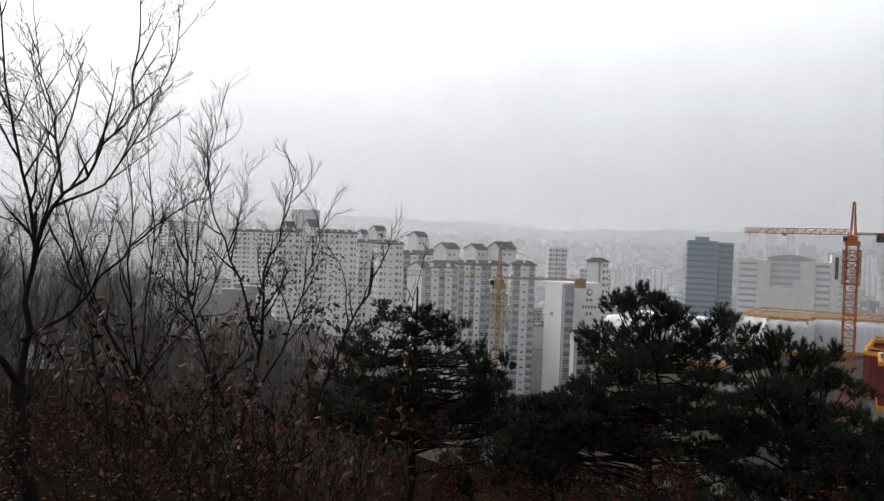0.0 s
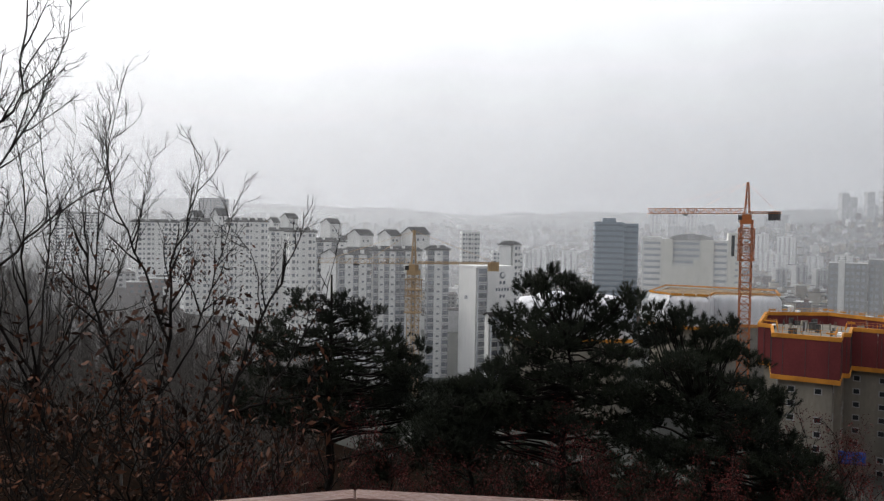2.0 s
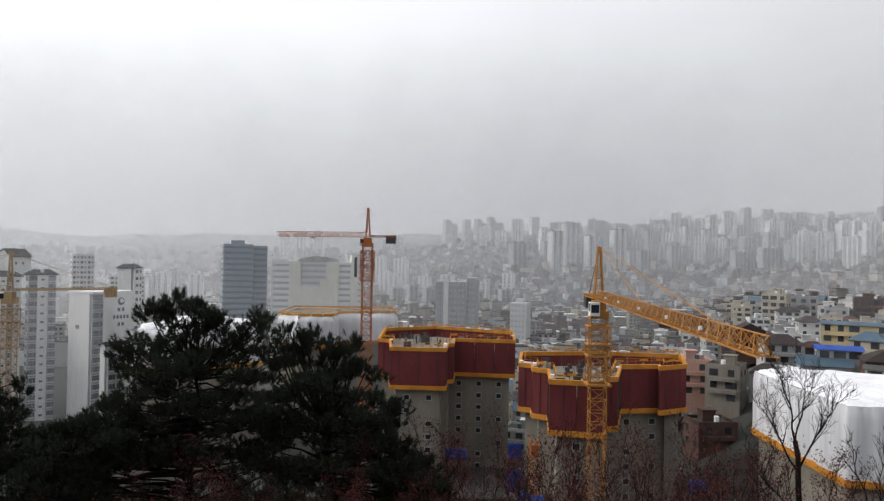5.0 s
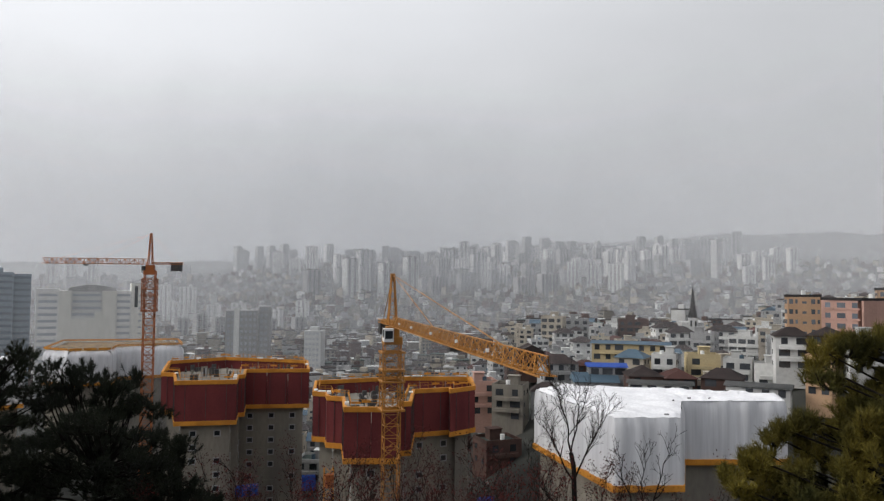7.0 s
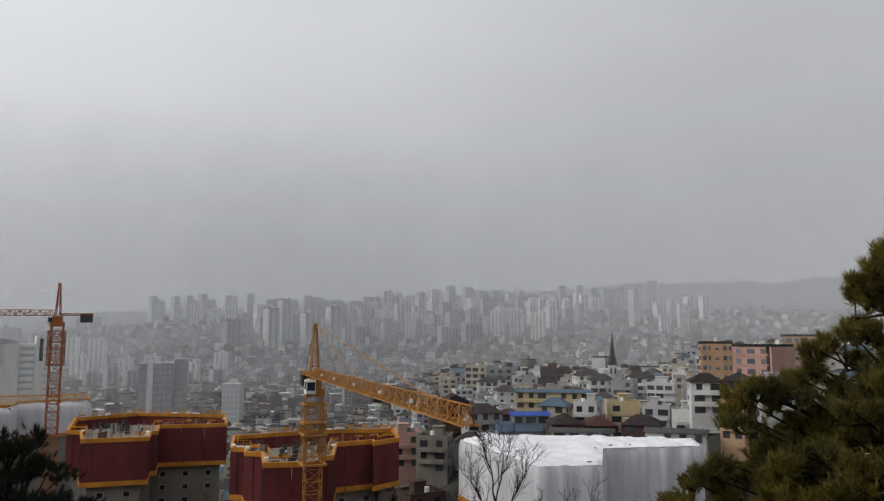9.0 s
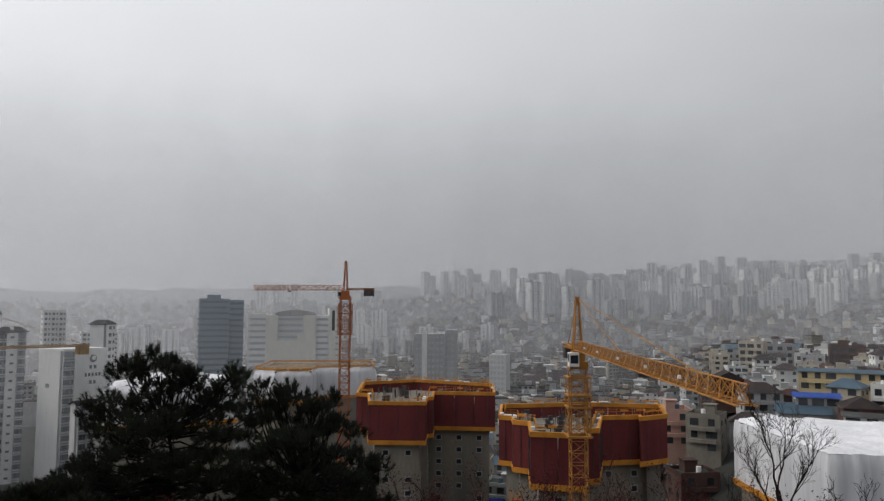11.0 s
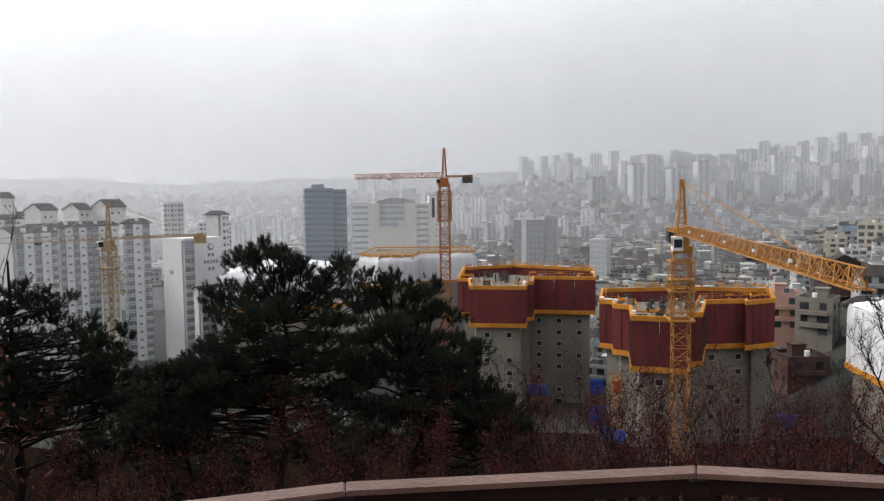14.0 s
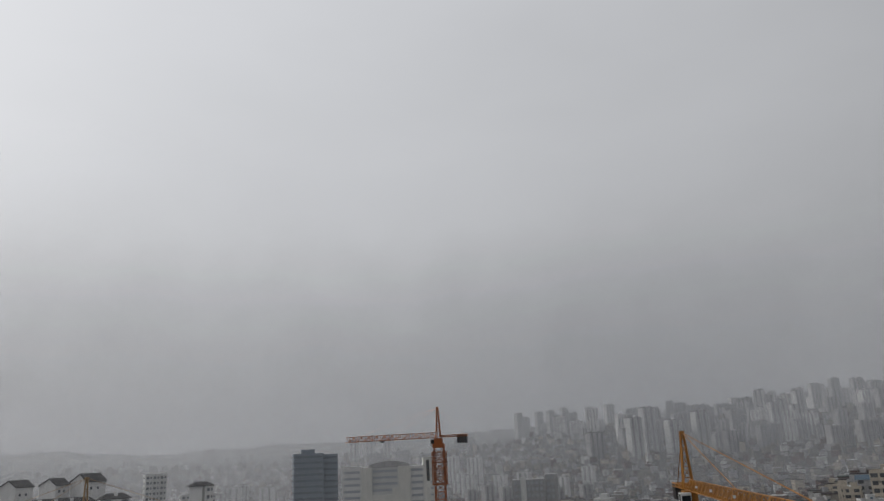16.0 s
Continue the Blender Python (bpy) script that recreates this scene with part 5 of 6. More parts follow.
def pine(base, height, pads, label, seed, needles, tufts=44, needle_len=0.08, clump=0.062, lean=(0, 0), r=0.13, per_pad=34, group="pines", width=0.0042):
    """A red pine: a bent trunk, limbs to each pad of foliage, and pads of needle tufts on twigs.
    pads: (place, radius, thickness)."""
    rng = random.Random(seed)
    rs = np.random.RandomState(seed)
    base = Vector(base)
    root = thing("pine_tree", base, label, "tree", group)
    wood, fine = Build(), Build()
    top = base + Vector((lean[0], lean[1], height))
    trunk = [Vector((0, 0, 0))]
    for k in range(1, 8):
        t = k / 7
        trunk.append((top - base) * t + Vector((rng.gauss(0, 0.12), rng.gauss(0, 0.12), 0)) * (1 if k < 7 else 0))
    wood.tube(trunk, [r * (1 - 0.85 * k / 7) for k in range(8)], 7)
    cs, ws = [], []
    for place, rad, thick in pads:
        p = Vector(place) - base
        hz = min(max((p.z - 0.12 * p.xy.length - 0.15) / max(0.1, height), 0.12), 0.93)
        f = hz * 7
        i = min(int(f), 6)
        s = trunk[i].lerp(trunk[i + 1], f - i)
        mid = s.lerp(p, 0.55) + Vector((rng.gauss(0, 0.1), rng.gauss(0, 0.1), -0.12))
        lr = min(r * 0.3, 0.012 + 0.008 * (p - s).length)
        wood.tube([s, s.lerp(mid, 0.5) + Vector((0, 0, 0.05)), mid, p], [lr, lr * 0.8, lr * 0.6, lr * 0.3], 5)
        n = max(6, int(per_pad * rad * rad * 2.2))
        for k in range(n):
            an, q = rng.uniform(0, 2 * math.pi), rad * math.sqrt(rng.random())
            edge = 1 - (q / rad) ** 2
            tip = p + Vector((math.cos(an) * q, math.sin(an) * q, thick * (edge * 0.75 - 0.25) * rng.uniform(0.2, 1.0) + 0.1 * noise.noise((q * 3, an, seed))))
            root_p = p.lerp(tip, 0.25) + Vector((0, 0, -0.08))
            if k % 2 == 0:
                fine.tube([root_p, root_p.lerp(tip, 0.6) + Vector((0, 0, -0.04)), tip], [0.012, 0.008, 0.004], 3)
            way = (tip - root_p).normalized() + Vector((0, 0, 0.5))
            way.normalize()
            for j in range(4):
                o = Vector((rng.gauss(0, clump), rng.gauss(0, clump), rng.gauss(0, clump * 0.7)))
                cs.append(tuple(tip + o))
                ws.append(tuple((way * 0.7 + o * 5 + Vector((0, 0, 0.4))).normalized()))
    part("trunk", wood, BARK, root, "", True)
    tagged(part("branchwork", fine, BARK, root), kind="stuff")
    blades = needle_tufts(np.array(cs), np.array(ws), rs, tufts, needle_len, width)
    tagged(part("needles", leaf_mesh("needles", blades, 3, needles), [], root, "bristly needle tufts"), kind="stuff")
    return root


def pads_in(rng, rows, d, depth, n, rad, fingers=(), drop=0.55, skip=0.26):
    """Foliage pads scattered under an outline of (compass, upper angle, lower angle), d metres off, and
    slim branch ends (fingers) that stand out of it."""
    res = []
    az = [r[0] for r in rows]
    for k in range(n):
        a = az[0] + (az[-1] - az[0]) * (k + rng.random()) / n
        hi = float(np.interp(a, az, [r[1] for r in rows]))
        lo = float(np.interp(a, az, [r[2] for r in rows]))
        for level in (0.0, 0.16, 0.32, 0.48, 0.64, 0.8, 1.0):
            if rng.random() < skip:
                continue
            e = hi - drop + (lo - hi) * min(1.0, max(0.0, level + rng.uniform(-0.02, 0.10)))
            dd = d + rng.uniform(-depth, depth) * (0.35 if level == 0 else 1.0)
            rr = rad * (rng.uniform(0.35, 0.7) if level == 0 else rng.uniform(0.5, 1.1))
            aa = a + rng.uniform(-1, 1) * (0 if level == 0 else 1.0)
            res.append((spot(aa, dd, rise(e, dd) - rr * 0.5), rr, rr * rng.uniform(0.4, 0.65)))
    for a, e in fingers:
        for k in range(3):
            dd = d + rng.uniform(-0.4, 0.4)
            ee = e - 0.55 - 0.5 * k
            res.append((spot(a + rng.uniform(-0.7, 0.7) * (k + 0.3), dd, rise(ee, dd)), rad * (0.42 + 0.12 * k), rad * 0.16))
    return res


rng = random.Random(33)
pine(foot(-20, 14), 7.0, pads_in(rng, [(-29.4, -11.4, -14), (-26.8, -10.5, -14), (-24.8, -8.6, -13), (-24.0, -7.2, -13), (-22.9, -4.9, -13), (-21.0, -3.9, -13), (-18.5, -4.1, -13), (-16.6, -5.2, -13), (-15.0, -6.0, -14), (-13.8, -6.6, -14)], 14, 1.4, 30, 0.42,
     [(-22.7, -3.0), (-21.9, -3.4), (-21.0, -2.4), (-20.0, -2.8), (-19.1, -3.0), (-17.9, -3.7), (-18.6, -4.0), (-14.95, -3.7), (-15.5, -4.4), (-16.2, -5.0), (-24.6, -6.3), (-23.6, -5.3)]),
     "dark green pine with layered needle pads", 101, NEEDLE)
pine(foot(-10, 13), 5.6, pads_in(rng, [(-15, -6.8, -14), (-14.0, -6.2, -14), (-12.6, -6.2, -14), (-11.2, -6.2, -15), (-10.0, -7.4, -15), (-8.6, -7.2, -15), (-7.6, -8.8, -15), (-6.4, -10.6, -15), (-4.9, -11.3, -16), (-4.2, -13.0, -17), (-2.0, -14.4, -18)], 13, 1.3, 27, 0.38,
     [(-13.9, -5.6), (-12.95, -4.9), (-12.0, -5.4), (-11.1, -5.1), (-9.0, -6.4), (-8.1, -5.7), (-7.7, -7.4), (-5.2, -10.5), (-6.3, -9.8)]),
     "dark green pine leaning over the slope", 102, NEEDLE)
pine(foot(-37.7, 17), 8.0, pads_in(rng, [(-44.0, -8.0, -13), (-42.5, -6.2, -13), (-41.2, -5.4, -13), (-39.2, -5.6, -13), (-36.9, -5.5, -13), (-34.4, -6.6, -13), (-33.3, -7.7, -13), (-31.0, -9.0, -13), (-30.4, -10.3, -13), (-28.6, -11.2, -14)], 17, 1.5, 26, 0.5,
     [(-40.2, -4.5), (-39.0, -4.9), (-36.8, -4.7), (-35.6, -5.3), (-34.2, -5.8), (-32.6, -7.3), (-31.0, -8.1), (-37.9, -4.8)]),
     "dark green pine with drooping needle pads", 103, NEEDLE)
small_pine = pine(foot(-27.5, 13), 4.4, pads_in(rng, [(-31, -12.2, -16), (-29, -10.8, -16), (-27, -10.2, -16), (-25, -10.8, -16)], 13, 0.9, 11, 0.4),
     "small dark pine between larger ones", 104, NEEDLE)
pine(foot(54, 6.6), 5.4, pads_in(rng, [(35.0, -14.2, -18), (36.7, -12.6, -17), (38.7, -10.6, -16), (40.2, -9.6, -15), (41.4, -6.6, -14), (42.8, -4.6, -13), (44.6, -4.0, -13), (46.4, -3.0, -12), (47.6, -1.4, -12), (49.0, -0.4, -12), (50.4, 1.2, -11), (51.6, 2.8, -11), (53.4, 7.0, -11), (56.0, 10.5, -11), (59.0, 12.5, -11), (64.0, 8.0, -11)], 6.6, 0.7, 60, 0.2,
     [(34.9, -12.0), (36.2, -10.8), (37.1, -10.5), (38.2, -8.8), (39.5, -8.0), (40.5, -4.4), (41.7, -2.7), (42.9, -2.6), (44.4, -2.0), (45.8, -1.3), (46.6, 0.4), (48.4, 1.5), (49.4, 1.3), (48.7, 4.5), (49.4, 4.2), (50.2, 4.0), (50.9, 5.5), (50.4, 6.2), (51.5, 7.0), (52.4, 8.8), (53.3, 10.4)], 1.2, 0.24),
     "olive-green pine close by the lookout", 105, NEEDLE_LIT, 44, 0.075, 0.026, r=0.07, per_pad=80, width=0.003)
# more pines further down the slope
for i, (az, d, s) in enumerate([(-38, 30, 1.5), (-33, 36, 1.6), (-28, 31, 1.5), (-23, 38, 1.7), (-18, 30, 1.5), (-13, 35, 1.6), (-8, 32, 1.5), (-3.5, 40, 1.7), (-43, 36, 1.6), (0, 33, 1.25), (-15, 22, 1.0), (-25, 21, 1.0), (-7, 22, 0.9)]):
    p = foot(az, d)
    size = min(s, (rise(-12.5 if az < -5 else -15.5, d) - p.z) / 5.0)
    copy_thing(small_pine, pose(p.x, p.y, p.z, 0, 0, 70 * i) @ Matrix.Scale(size, 4))

# ---- low houses of the valley ----
TOWN_WHITE = mat("town_white", (0.56, 0.56, 0.545), (0.36, 0.36, 0.35), 0.1, 0.85, vary=0.25)
BEIGE = mat("beige_wall", (0.40, 0.36, 0.29), (0.32, 0.28, 0.23), 0.2, 0.85, vary=0.12)
YELLOW_WALL = mat("yellow_wall", (0.45, 0.37, 0.22), (0.38, 0.31, 0.19), 0.2, 0.85, vary=0.1)
BRICK = mat("brick_wall", (0.095, 0.057, 0.048), (0.065, 0.042, 0.037), 0.4, 0.9, fine=20, vary=0.2)
PINK_WALL = mat("salmon_wall", (0.42, 0.26, 0.215), (0.36, 0.225, 0.185), 0.2, 0.85, vary=0.08)
PEACH_WALL = mat("peach_wall", (0.46, 0.30, 0.19), (0.39, 0.255, 0.16), 0.2, 0.85)
FLAT_ROOF = mat("flat_roof", (0.085, 0.085, 0.084), (0.035, 0.037, 0.037), 0.15, 0.9, vary=0.3)
GREEN_ROOF = mat("green_roof", (0.05, 0.066, 0.06), (0.04, 0.05, 0.046), 0.2, 0.8, vary=0.2)
BLUE_ROOF = mat("blue_roof", (0.075, 0.115, 0.15), (0.055, 0.085, 0.115), 0.3, 0.5, vary=0.2)
TILE_ROOF = mat("dark_tile_roof", (0.03, 0.026, 0.026), (0.052, 0.04, 0.038), 0.4, 0.85, vary=0.25)
RED_ROOF = mat("red_tile_roof", (0.085, 0.042, 0.036), (0.06, 0.033, 0.03), 0.4, 0.85, vary=0.2)


def house(at, w, d, storeys, wall_mat, roof_mat, kind, label, seed, name="house", group="houses of the valley"):
    """A town house: walls with floor slabs, windows all round, and a flat, hipped or gabled roof."""
    rng = random.Random(seed)
    root = thing(name, at, label, "house", group)
    H = storeys * 2.9
    b = Build()
    b.box(pose(0, 0, -4), w, d, H + 4)
    if kind == "flat":
        for sx, sy, px, py in ((w, 0.2, 0, -d / 2 + 0.1), (w, 0.2, 0, d / 2 - 0.1), (0.2, d - 0.4, -w / 2 + 0.1, 0), (0.2, d - 0.4, w / 2 - 0.1, 0)):
            b.box(pose(px, py, H), sx, sy, 0.9)
    part("wall", b, wall_mat, root)
    for s in range(1, storeys):
        b = Build()
        b.box(pose(0, -d / 2 - 0.35, s * 2.9 - 0.25), w * 0.8, 0.7, 0.9)
        part("balcony", b, wall_mat, root)
    wi = Build()
    for s in range(storeys):
        z = s * 2.9 + 1.0
        for i in range(max(2, int(w / 3.2))):
            x = -w / 2 + (i + 0.5) * w / max(2, int(w / 3.2))
            if rng.random() < 0.9:
                wi.box(pose(x, -d / 2 - 0.02, z), rng.choice((1.5, 2.0, 2.6)), 0.1, 1.6)
            if rng.random() < 0.6:
                wi.box(pose(x, d / 2 + 0.02, z), 1.4, 0.1, 1.3)
        for y in (-d / 4, d / 4):
            for sx in (-1, 1):
                if rng.random() < 0.8:
                    wi.box(pose(sx * (w / 2 + 0.02), y, z), 0.1, 1.3, 1.2)
    tagged(part("glazing", wi, WINDOW, root), kind="stuff")
    r = Build()
    if kind == "flat":
        r.box(pose(0, 0, H), w - 0.4, d - 0.4, 0.12)
        part("roof", r, roof_mat, root)
        hb = Build()
        hx, hy = rng.uniform(-0.25, 0.25) * w, rng.uniform(-0.1, 0.25) * d
        hb.box(pose(hx, hy, H + 0.1), w * 0.34, d * 0.34, 2.5)
        hb.box(pose(hx, hy, H + 2.6), w * 0.34 + 0.5, d * 0.34 + 0.5, 0.18)
        part("roof_hut", hb, wall_mat, root)
        tk = Build()
        tx, ty = -hx * 0.9 + 0.4, -d * 0.2
        tk.beam((tx, ty, H + 0.1), (tx, ty, H + 1.7), 0.8, sides=10)
        part("water_tank", tk, BLUE_ROOF if seed % 3 == 0 else CAB_WHITE, root)
    else:
        o, rh = 0.5, min(w, d) * (0.1 if kind == "low" else 0.28)
        e = min(w, d) * 0.42 if kind == "hip" else 0.0
        x0, y0 = w / 2 + o, d / 2 + o
        if w >= d:
            ridge = [(-x0 + e, 0, H + rh), (x0 - e, 0, H + rh)]
            r.v += [(-x0, -y0, H), (x0, -y0, H), (x0, y0, H), (-x0, y0, H)] + ridge
            r.f += [(0, 1, 5, 4), (1, 2, 5), (2, 3, 4, 5), (3, 0, 4), (3, 2, 1, 0)]
        else:
            ridge = [(0, -y0 + e, H + rh), (0, y0 - e, H + rh)]
            r.v += [(-x0, -y0, H), (x0, -y0, H), (x0, y0, H), (-x0, y0, H)] + ridge
            r.f += [(0, 1, 4), (1, 2, 5, 4), (2, 3, 5), (3, 0, 4, 5), (3, 2, 1, 0)]
        r.m += [0] * 5
        part("roof", r, roof_mat, root)
    return root


def on_ground(az, d, yaw):
    p = spot(az, d)
    return pose(p.x, p.y, ground_z(p.x, p.y) - 0.2, 0, 0, -az + yaw)


def at_top(az, d, top_el, height, yaw):
    """A pose whose thing of that height ends at the angle top_el."""
    p = spot(az, d)
    return pose(p.x, p.y, rise(top_el, d) - height, 0, 0, -az + yaw)


def fit_house(azl, azr, eave_el, d, storeys, wall_mat, roof_mat, kind, label, seed, depth=8, yaw=0):
    """A house between two compass directions whose eaves lie at the angle eave_el."""
    return house(at_top((azl + azr) / 2, d, eave_el, storeys * 2.9, yaw), 2 * d * math.tan(radians(azr - azl) / 2), depth, storeys, wall_mat, roof_mat, kind, label, seed)


# houses that stand out
house(at_top(22.4, 355, -2.05, 12.5, -12), 10, 9, 4, BEIGE, FLAT_ROOF, "flat", "cream four-storey house with a flat roof", 1)
house(at_top(24.0, 372, -2.2, 12.5, 10), 12, 9, 4, GREY_WALL, TILE_ROOF, "flat", "grey apartment house with balconies", 2)
house(at_top(26.0, 368, -2.6, 11, -6), 12, 9, 3, TOWN_WHITE, TILE_ROOF, "flat", "pale house with balconies on three floors", 3)
house(at_top(28.2, 372, -2.1, 13, 4), 14, 10, 4, BRICK, TILE_ROOF, "flat", "brown brick apartment house", 4)
house(at_top(30.6, 350, -2.4, 11, 14), 12, 10, 3, TOWN_WHITE, TILE_ROOF, "hip", "white house under a dark hipped roof", 5)
house(at_top(34.4, 330, -2.5, 11, -8), 12, 9, 3, TOWN_WHITE, TILE_ROOF, "hip", "white house with wide balconies and a dark roof", 6)
house(at_top(36.2, 300, -2.9, 11, -14), 13, 9, 3, TOWN_WHITE, FLAT_ROOF, "flat", "white flat-roofed house with balconies", 7)
fit_house(25.3, 30.8, -3.98, 245, 2, YELLOW_WALL, BLUE_ROOF, "low", "long cream building under a pale blue metal roof", 8, 8, -3)
fit_house(24.9, 27.6, -5.65, 206, 1, GREY_WALL, BLUE_TARP, "low", "low house under a bright blue roof cover", 9, 8, 6)
fit_house(27.1, 29.2, -4.95, 226, 2, BEIGE, BLUE_ROOF, "hip", "small beige house with a light blue roof", 10, 8, -14)
fit_house(19.7, 21.6, -4.7, 250, 2, BRICK, TILE_ROOF, "gable", "brick house with a dark gable roof", 11, 9, 8)
fit_house(21.4, 24.0, -5.5, 228, 2, GREY_WALL, TILE_ROOF, "hip", "low grey house with a hipped tile roof", 12, 9, 14)
fit_house(29.6, 31.3, -4.85, 216, 2, TOWN_WHITE, FLAT_ROOF, "flat", "small white cube house", 13, 7, -6)
fit_house(31.9, 34.1, -4.75, 222, 2, YELLOW_WALL, FLAT_ROOF, "flat", "yellow house with a flat roof", 14, 8, 8)
fit_house(34.5, 36.4, -4.95, 218, 2, TOWN_WHITE, FLAT_ROOF, "flat", "white house with a roof terrace", 15, 8, -4)
fit_house(36.4, 39.7, -5.2, 216, 2, TOWN_WHITE, FLAT_ROOF, "flat", "long white house with rows of windows", 16, 8, 6)
fit_house(27.7, 30.1, -6.2, 196, 1, BRICK, TILE_ROOF, "hip", "brick house under a brown hipped roof", 36, 9, 10)
fit_house(30.25, 32.4, -6.25, 196, 1, BRICK, RED_ROOF, "hip", "brick house under a dark red hipped roof", 17, 9, 12)
fit_house(33.1, 35.7, -6.15, 194, 1, BRICK, TILE_ROOF, "hip", "brick house with a dark hipped roof", 18, 8, -8)
fit_house(27.9, 32.3, -6.75, 180, 1, TOWN_WHITE, FLAT_ROOF, "low", "long low white workshop with a pale roof", 19, 6, 0)
fit_house(34.7, 38.8, -6.6, 182, 1, TOWN_WHITE, FLAT_ROOF, "low", "low white building with a pale roof", 20, 7, -5)
house(at_top(16.9, 205, -7.0, 9, 10), 8, 9, 3, PINK_WALL, FLAT_ROOF, "flat", "salmon house with grey balconies", 21)
house(at_top(19.2, 196, -7.4, 8.5, -12), 8, 8, 3, CONCRETE, TILE_ROOF, "flat", "dull grey concrete house beside the building site", 22)
house(on_ground(18.2, 180, 25), 9, 8, 2, BRICK, GREEN_ROOF, "flat", "low brick house with a green flat roof", 23)
apartment(38.45, 38.62, 40.7, 236, -0.42, 10, "NPN", "peach five-storey apartment house", "S", roof="flat", dormers=1, name="apartment_house", wall=PEACH_WALL, group="apartment houses")
apartment(40.72, 43.13, 44.6, 230, -0.62, 58, "BB", "salmon five-storey apartment house with a blank side wall", "M", roof="flat", dormers=1, name="apartment_house", wall=PINK_WALL, group="apartment houses")
apartment(43.9, 44.05, 46.1, 266, 0.1, 8, "NN", "peach apartment house behind the pine", "S", roof="flat", dormers=1, name="apartment_house", wall=PEACH_WALL, group="apartment houses")
fit_house(39.9, 41.5, -4.5, 190, 3, PEACH_WALL, FLAT_ROOF, "flat", "narrow peach house beside the pine", 28, 8, -10)
house(at_top(31.5, 316, -2.75, 10.5, 10), 10, 9, 3, TOWN_WHITE, TILE_ROOF, "hip", "white house with dark balconies below the church", 31)
house(at_top(33.2, 314, -2.85, 10.5, -12), 9, 9, 3, GREY_WALL, TILE_ROOF, "flat", "grey house with dark balconies below the church", 32)
house(at_top(38.8, 210, -2.6, 10.5, 8), 8, 8, 3, TOWN_WHITE, TILE_ROOF, "hip", "white house under a dark tile roof before the peach block", 33)
house(at_top(41.0, 208, -2.35, 11, -10), 7.5, 8, 3, BRICK, TILE_ROOF, "hip", "brick house under a dark tile roof before the peach block", 34)
house(at_top(43.2, 206, -2.5, 11, 14), 8, 8, 3, TOWN_WHITE, TILE_ROOF, "flat", "white house with a dark roof before the salmon block", 35)

# church with a pointed spire
p = spot(32.4, 335)
church = thing("church", pose(p.x, p.y, rise(-3.2, 335), 0, 0, -25), "white church tower with a slim dark spire", "church")
b = Build()
b.box(pose(0, 0, -4), 3.4, 3.4, 11)
b.box(pose(0, 8, -4), 9, 16, 9)
part("wall", b, TOWN_WHITE, church)
b = Build()
b.beam((0, 0, 7), (0, 0, 21.5), 2.1, sides=8, w2=0.06)
for x, y in ((-1.4, -1.4), (1.4, -1.4), (1.4, 1.4), (-1.4, 1.4)):
    b.beam((x, y, 7), (x, y, 10.5), 0.5, sides=6, w2=0.05)
part("spire", b, DARK_ROOF, church, "slim dark spire")
b = Build()
for x in (-0.9, 0.9):
    b.box(pose(x, -1.72, 3.4), 0.7, 0.1, 2.4)
part("window", b, GLASS_DARK, church)

# the rest of the near quarter, in a loose grid
rng = random.Random(7)
styles = [
    (TOWN_WHITE, FLAT_ROOF, "flat", "white flat-roofed town house"), (GREY_WALL, FLAT_ROOF, "flat", "grey concrete town house"),
    (BRICK, FLAT_ROOF, "flat", "brown brick town house with a flat roof"), (BEIGE, GREEN_ROOF, "flat", "beige town house with a green painted roof"),
    (GREY_WALL, TILE_ROOF, "hip", "grey house under a dark hipped roof"), (TOWN_WHITE, TILE_ROOF, "hip", "white house under a dark hipped roof"),
    (BRICK, RED_ROOF, "hip", "brick house under a dark red roof"), (BEIGE, FLAT_ROOF, "flat", "beige town house with roof hut"),
    (GREY_WALL, BLUE_ROOF, "gable", "grey workshop with a blue metal roof"), (TOWN_WHITE, GREEN_ROOF, "flat", "white house with a green flat roof"),
]
stand = [(31.5, 316), (33.2, 314), (38.8, 210), (41, 208), (43.2, 206), (22.4, 355), (24, 372), (26, 368), (28.2, 372), (30.6, 350), (34.4, 330), (36.2, 300), (24.7, 245), (26.2, 245), (27.9, 245), (29.5, 245), (26.3, 214), (28.9, 226), (20.6, 250), (22.6, 228), (30.9, 215), (33.6, 222), (36, 218), (38.4, 222), (31.8, 196), (35, 190), (28.6, 190), (38.6, 186), (16.9, 205), (19.2, 196), (18, 175), (28.9, 196), (31.3, 196), (34.4, 194), (30.1, 180), (28.5, 180), (31.8, 180), (36.7, 182), (35.2, 182), (38.2, 182), (38.9, 216), (39.6, 236), (41.5, 236), (42.9, 232), (44.2, 240), (45, 270), (40.7, 190), (32.4, 335), (32.4, 345)]
taken = [spot(a, d).xy for a, d in stand] + [c1.xy] + [p for pl in (TOWER_A, TOWER_B, WRAP_A, WRAP_B) for p in pl]
first = {}
count = 0
r = 166.0
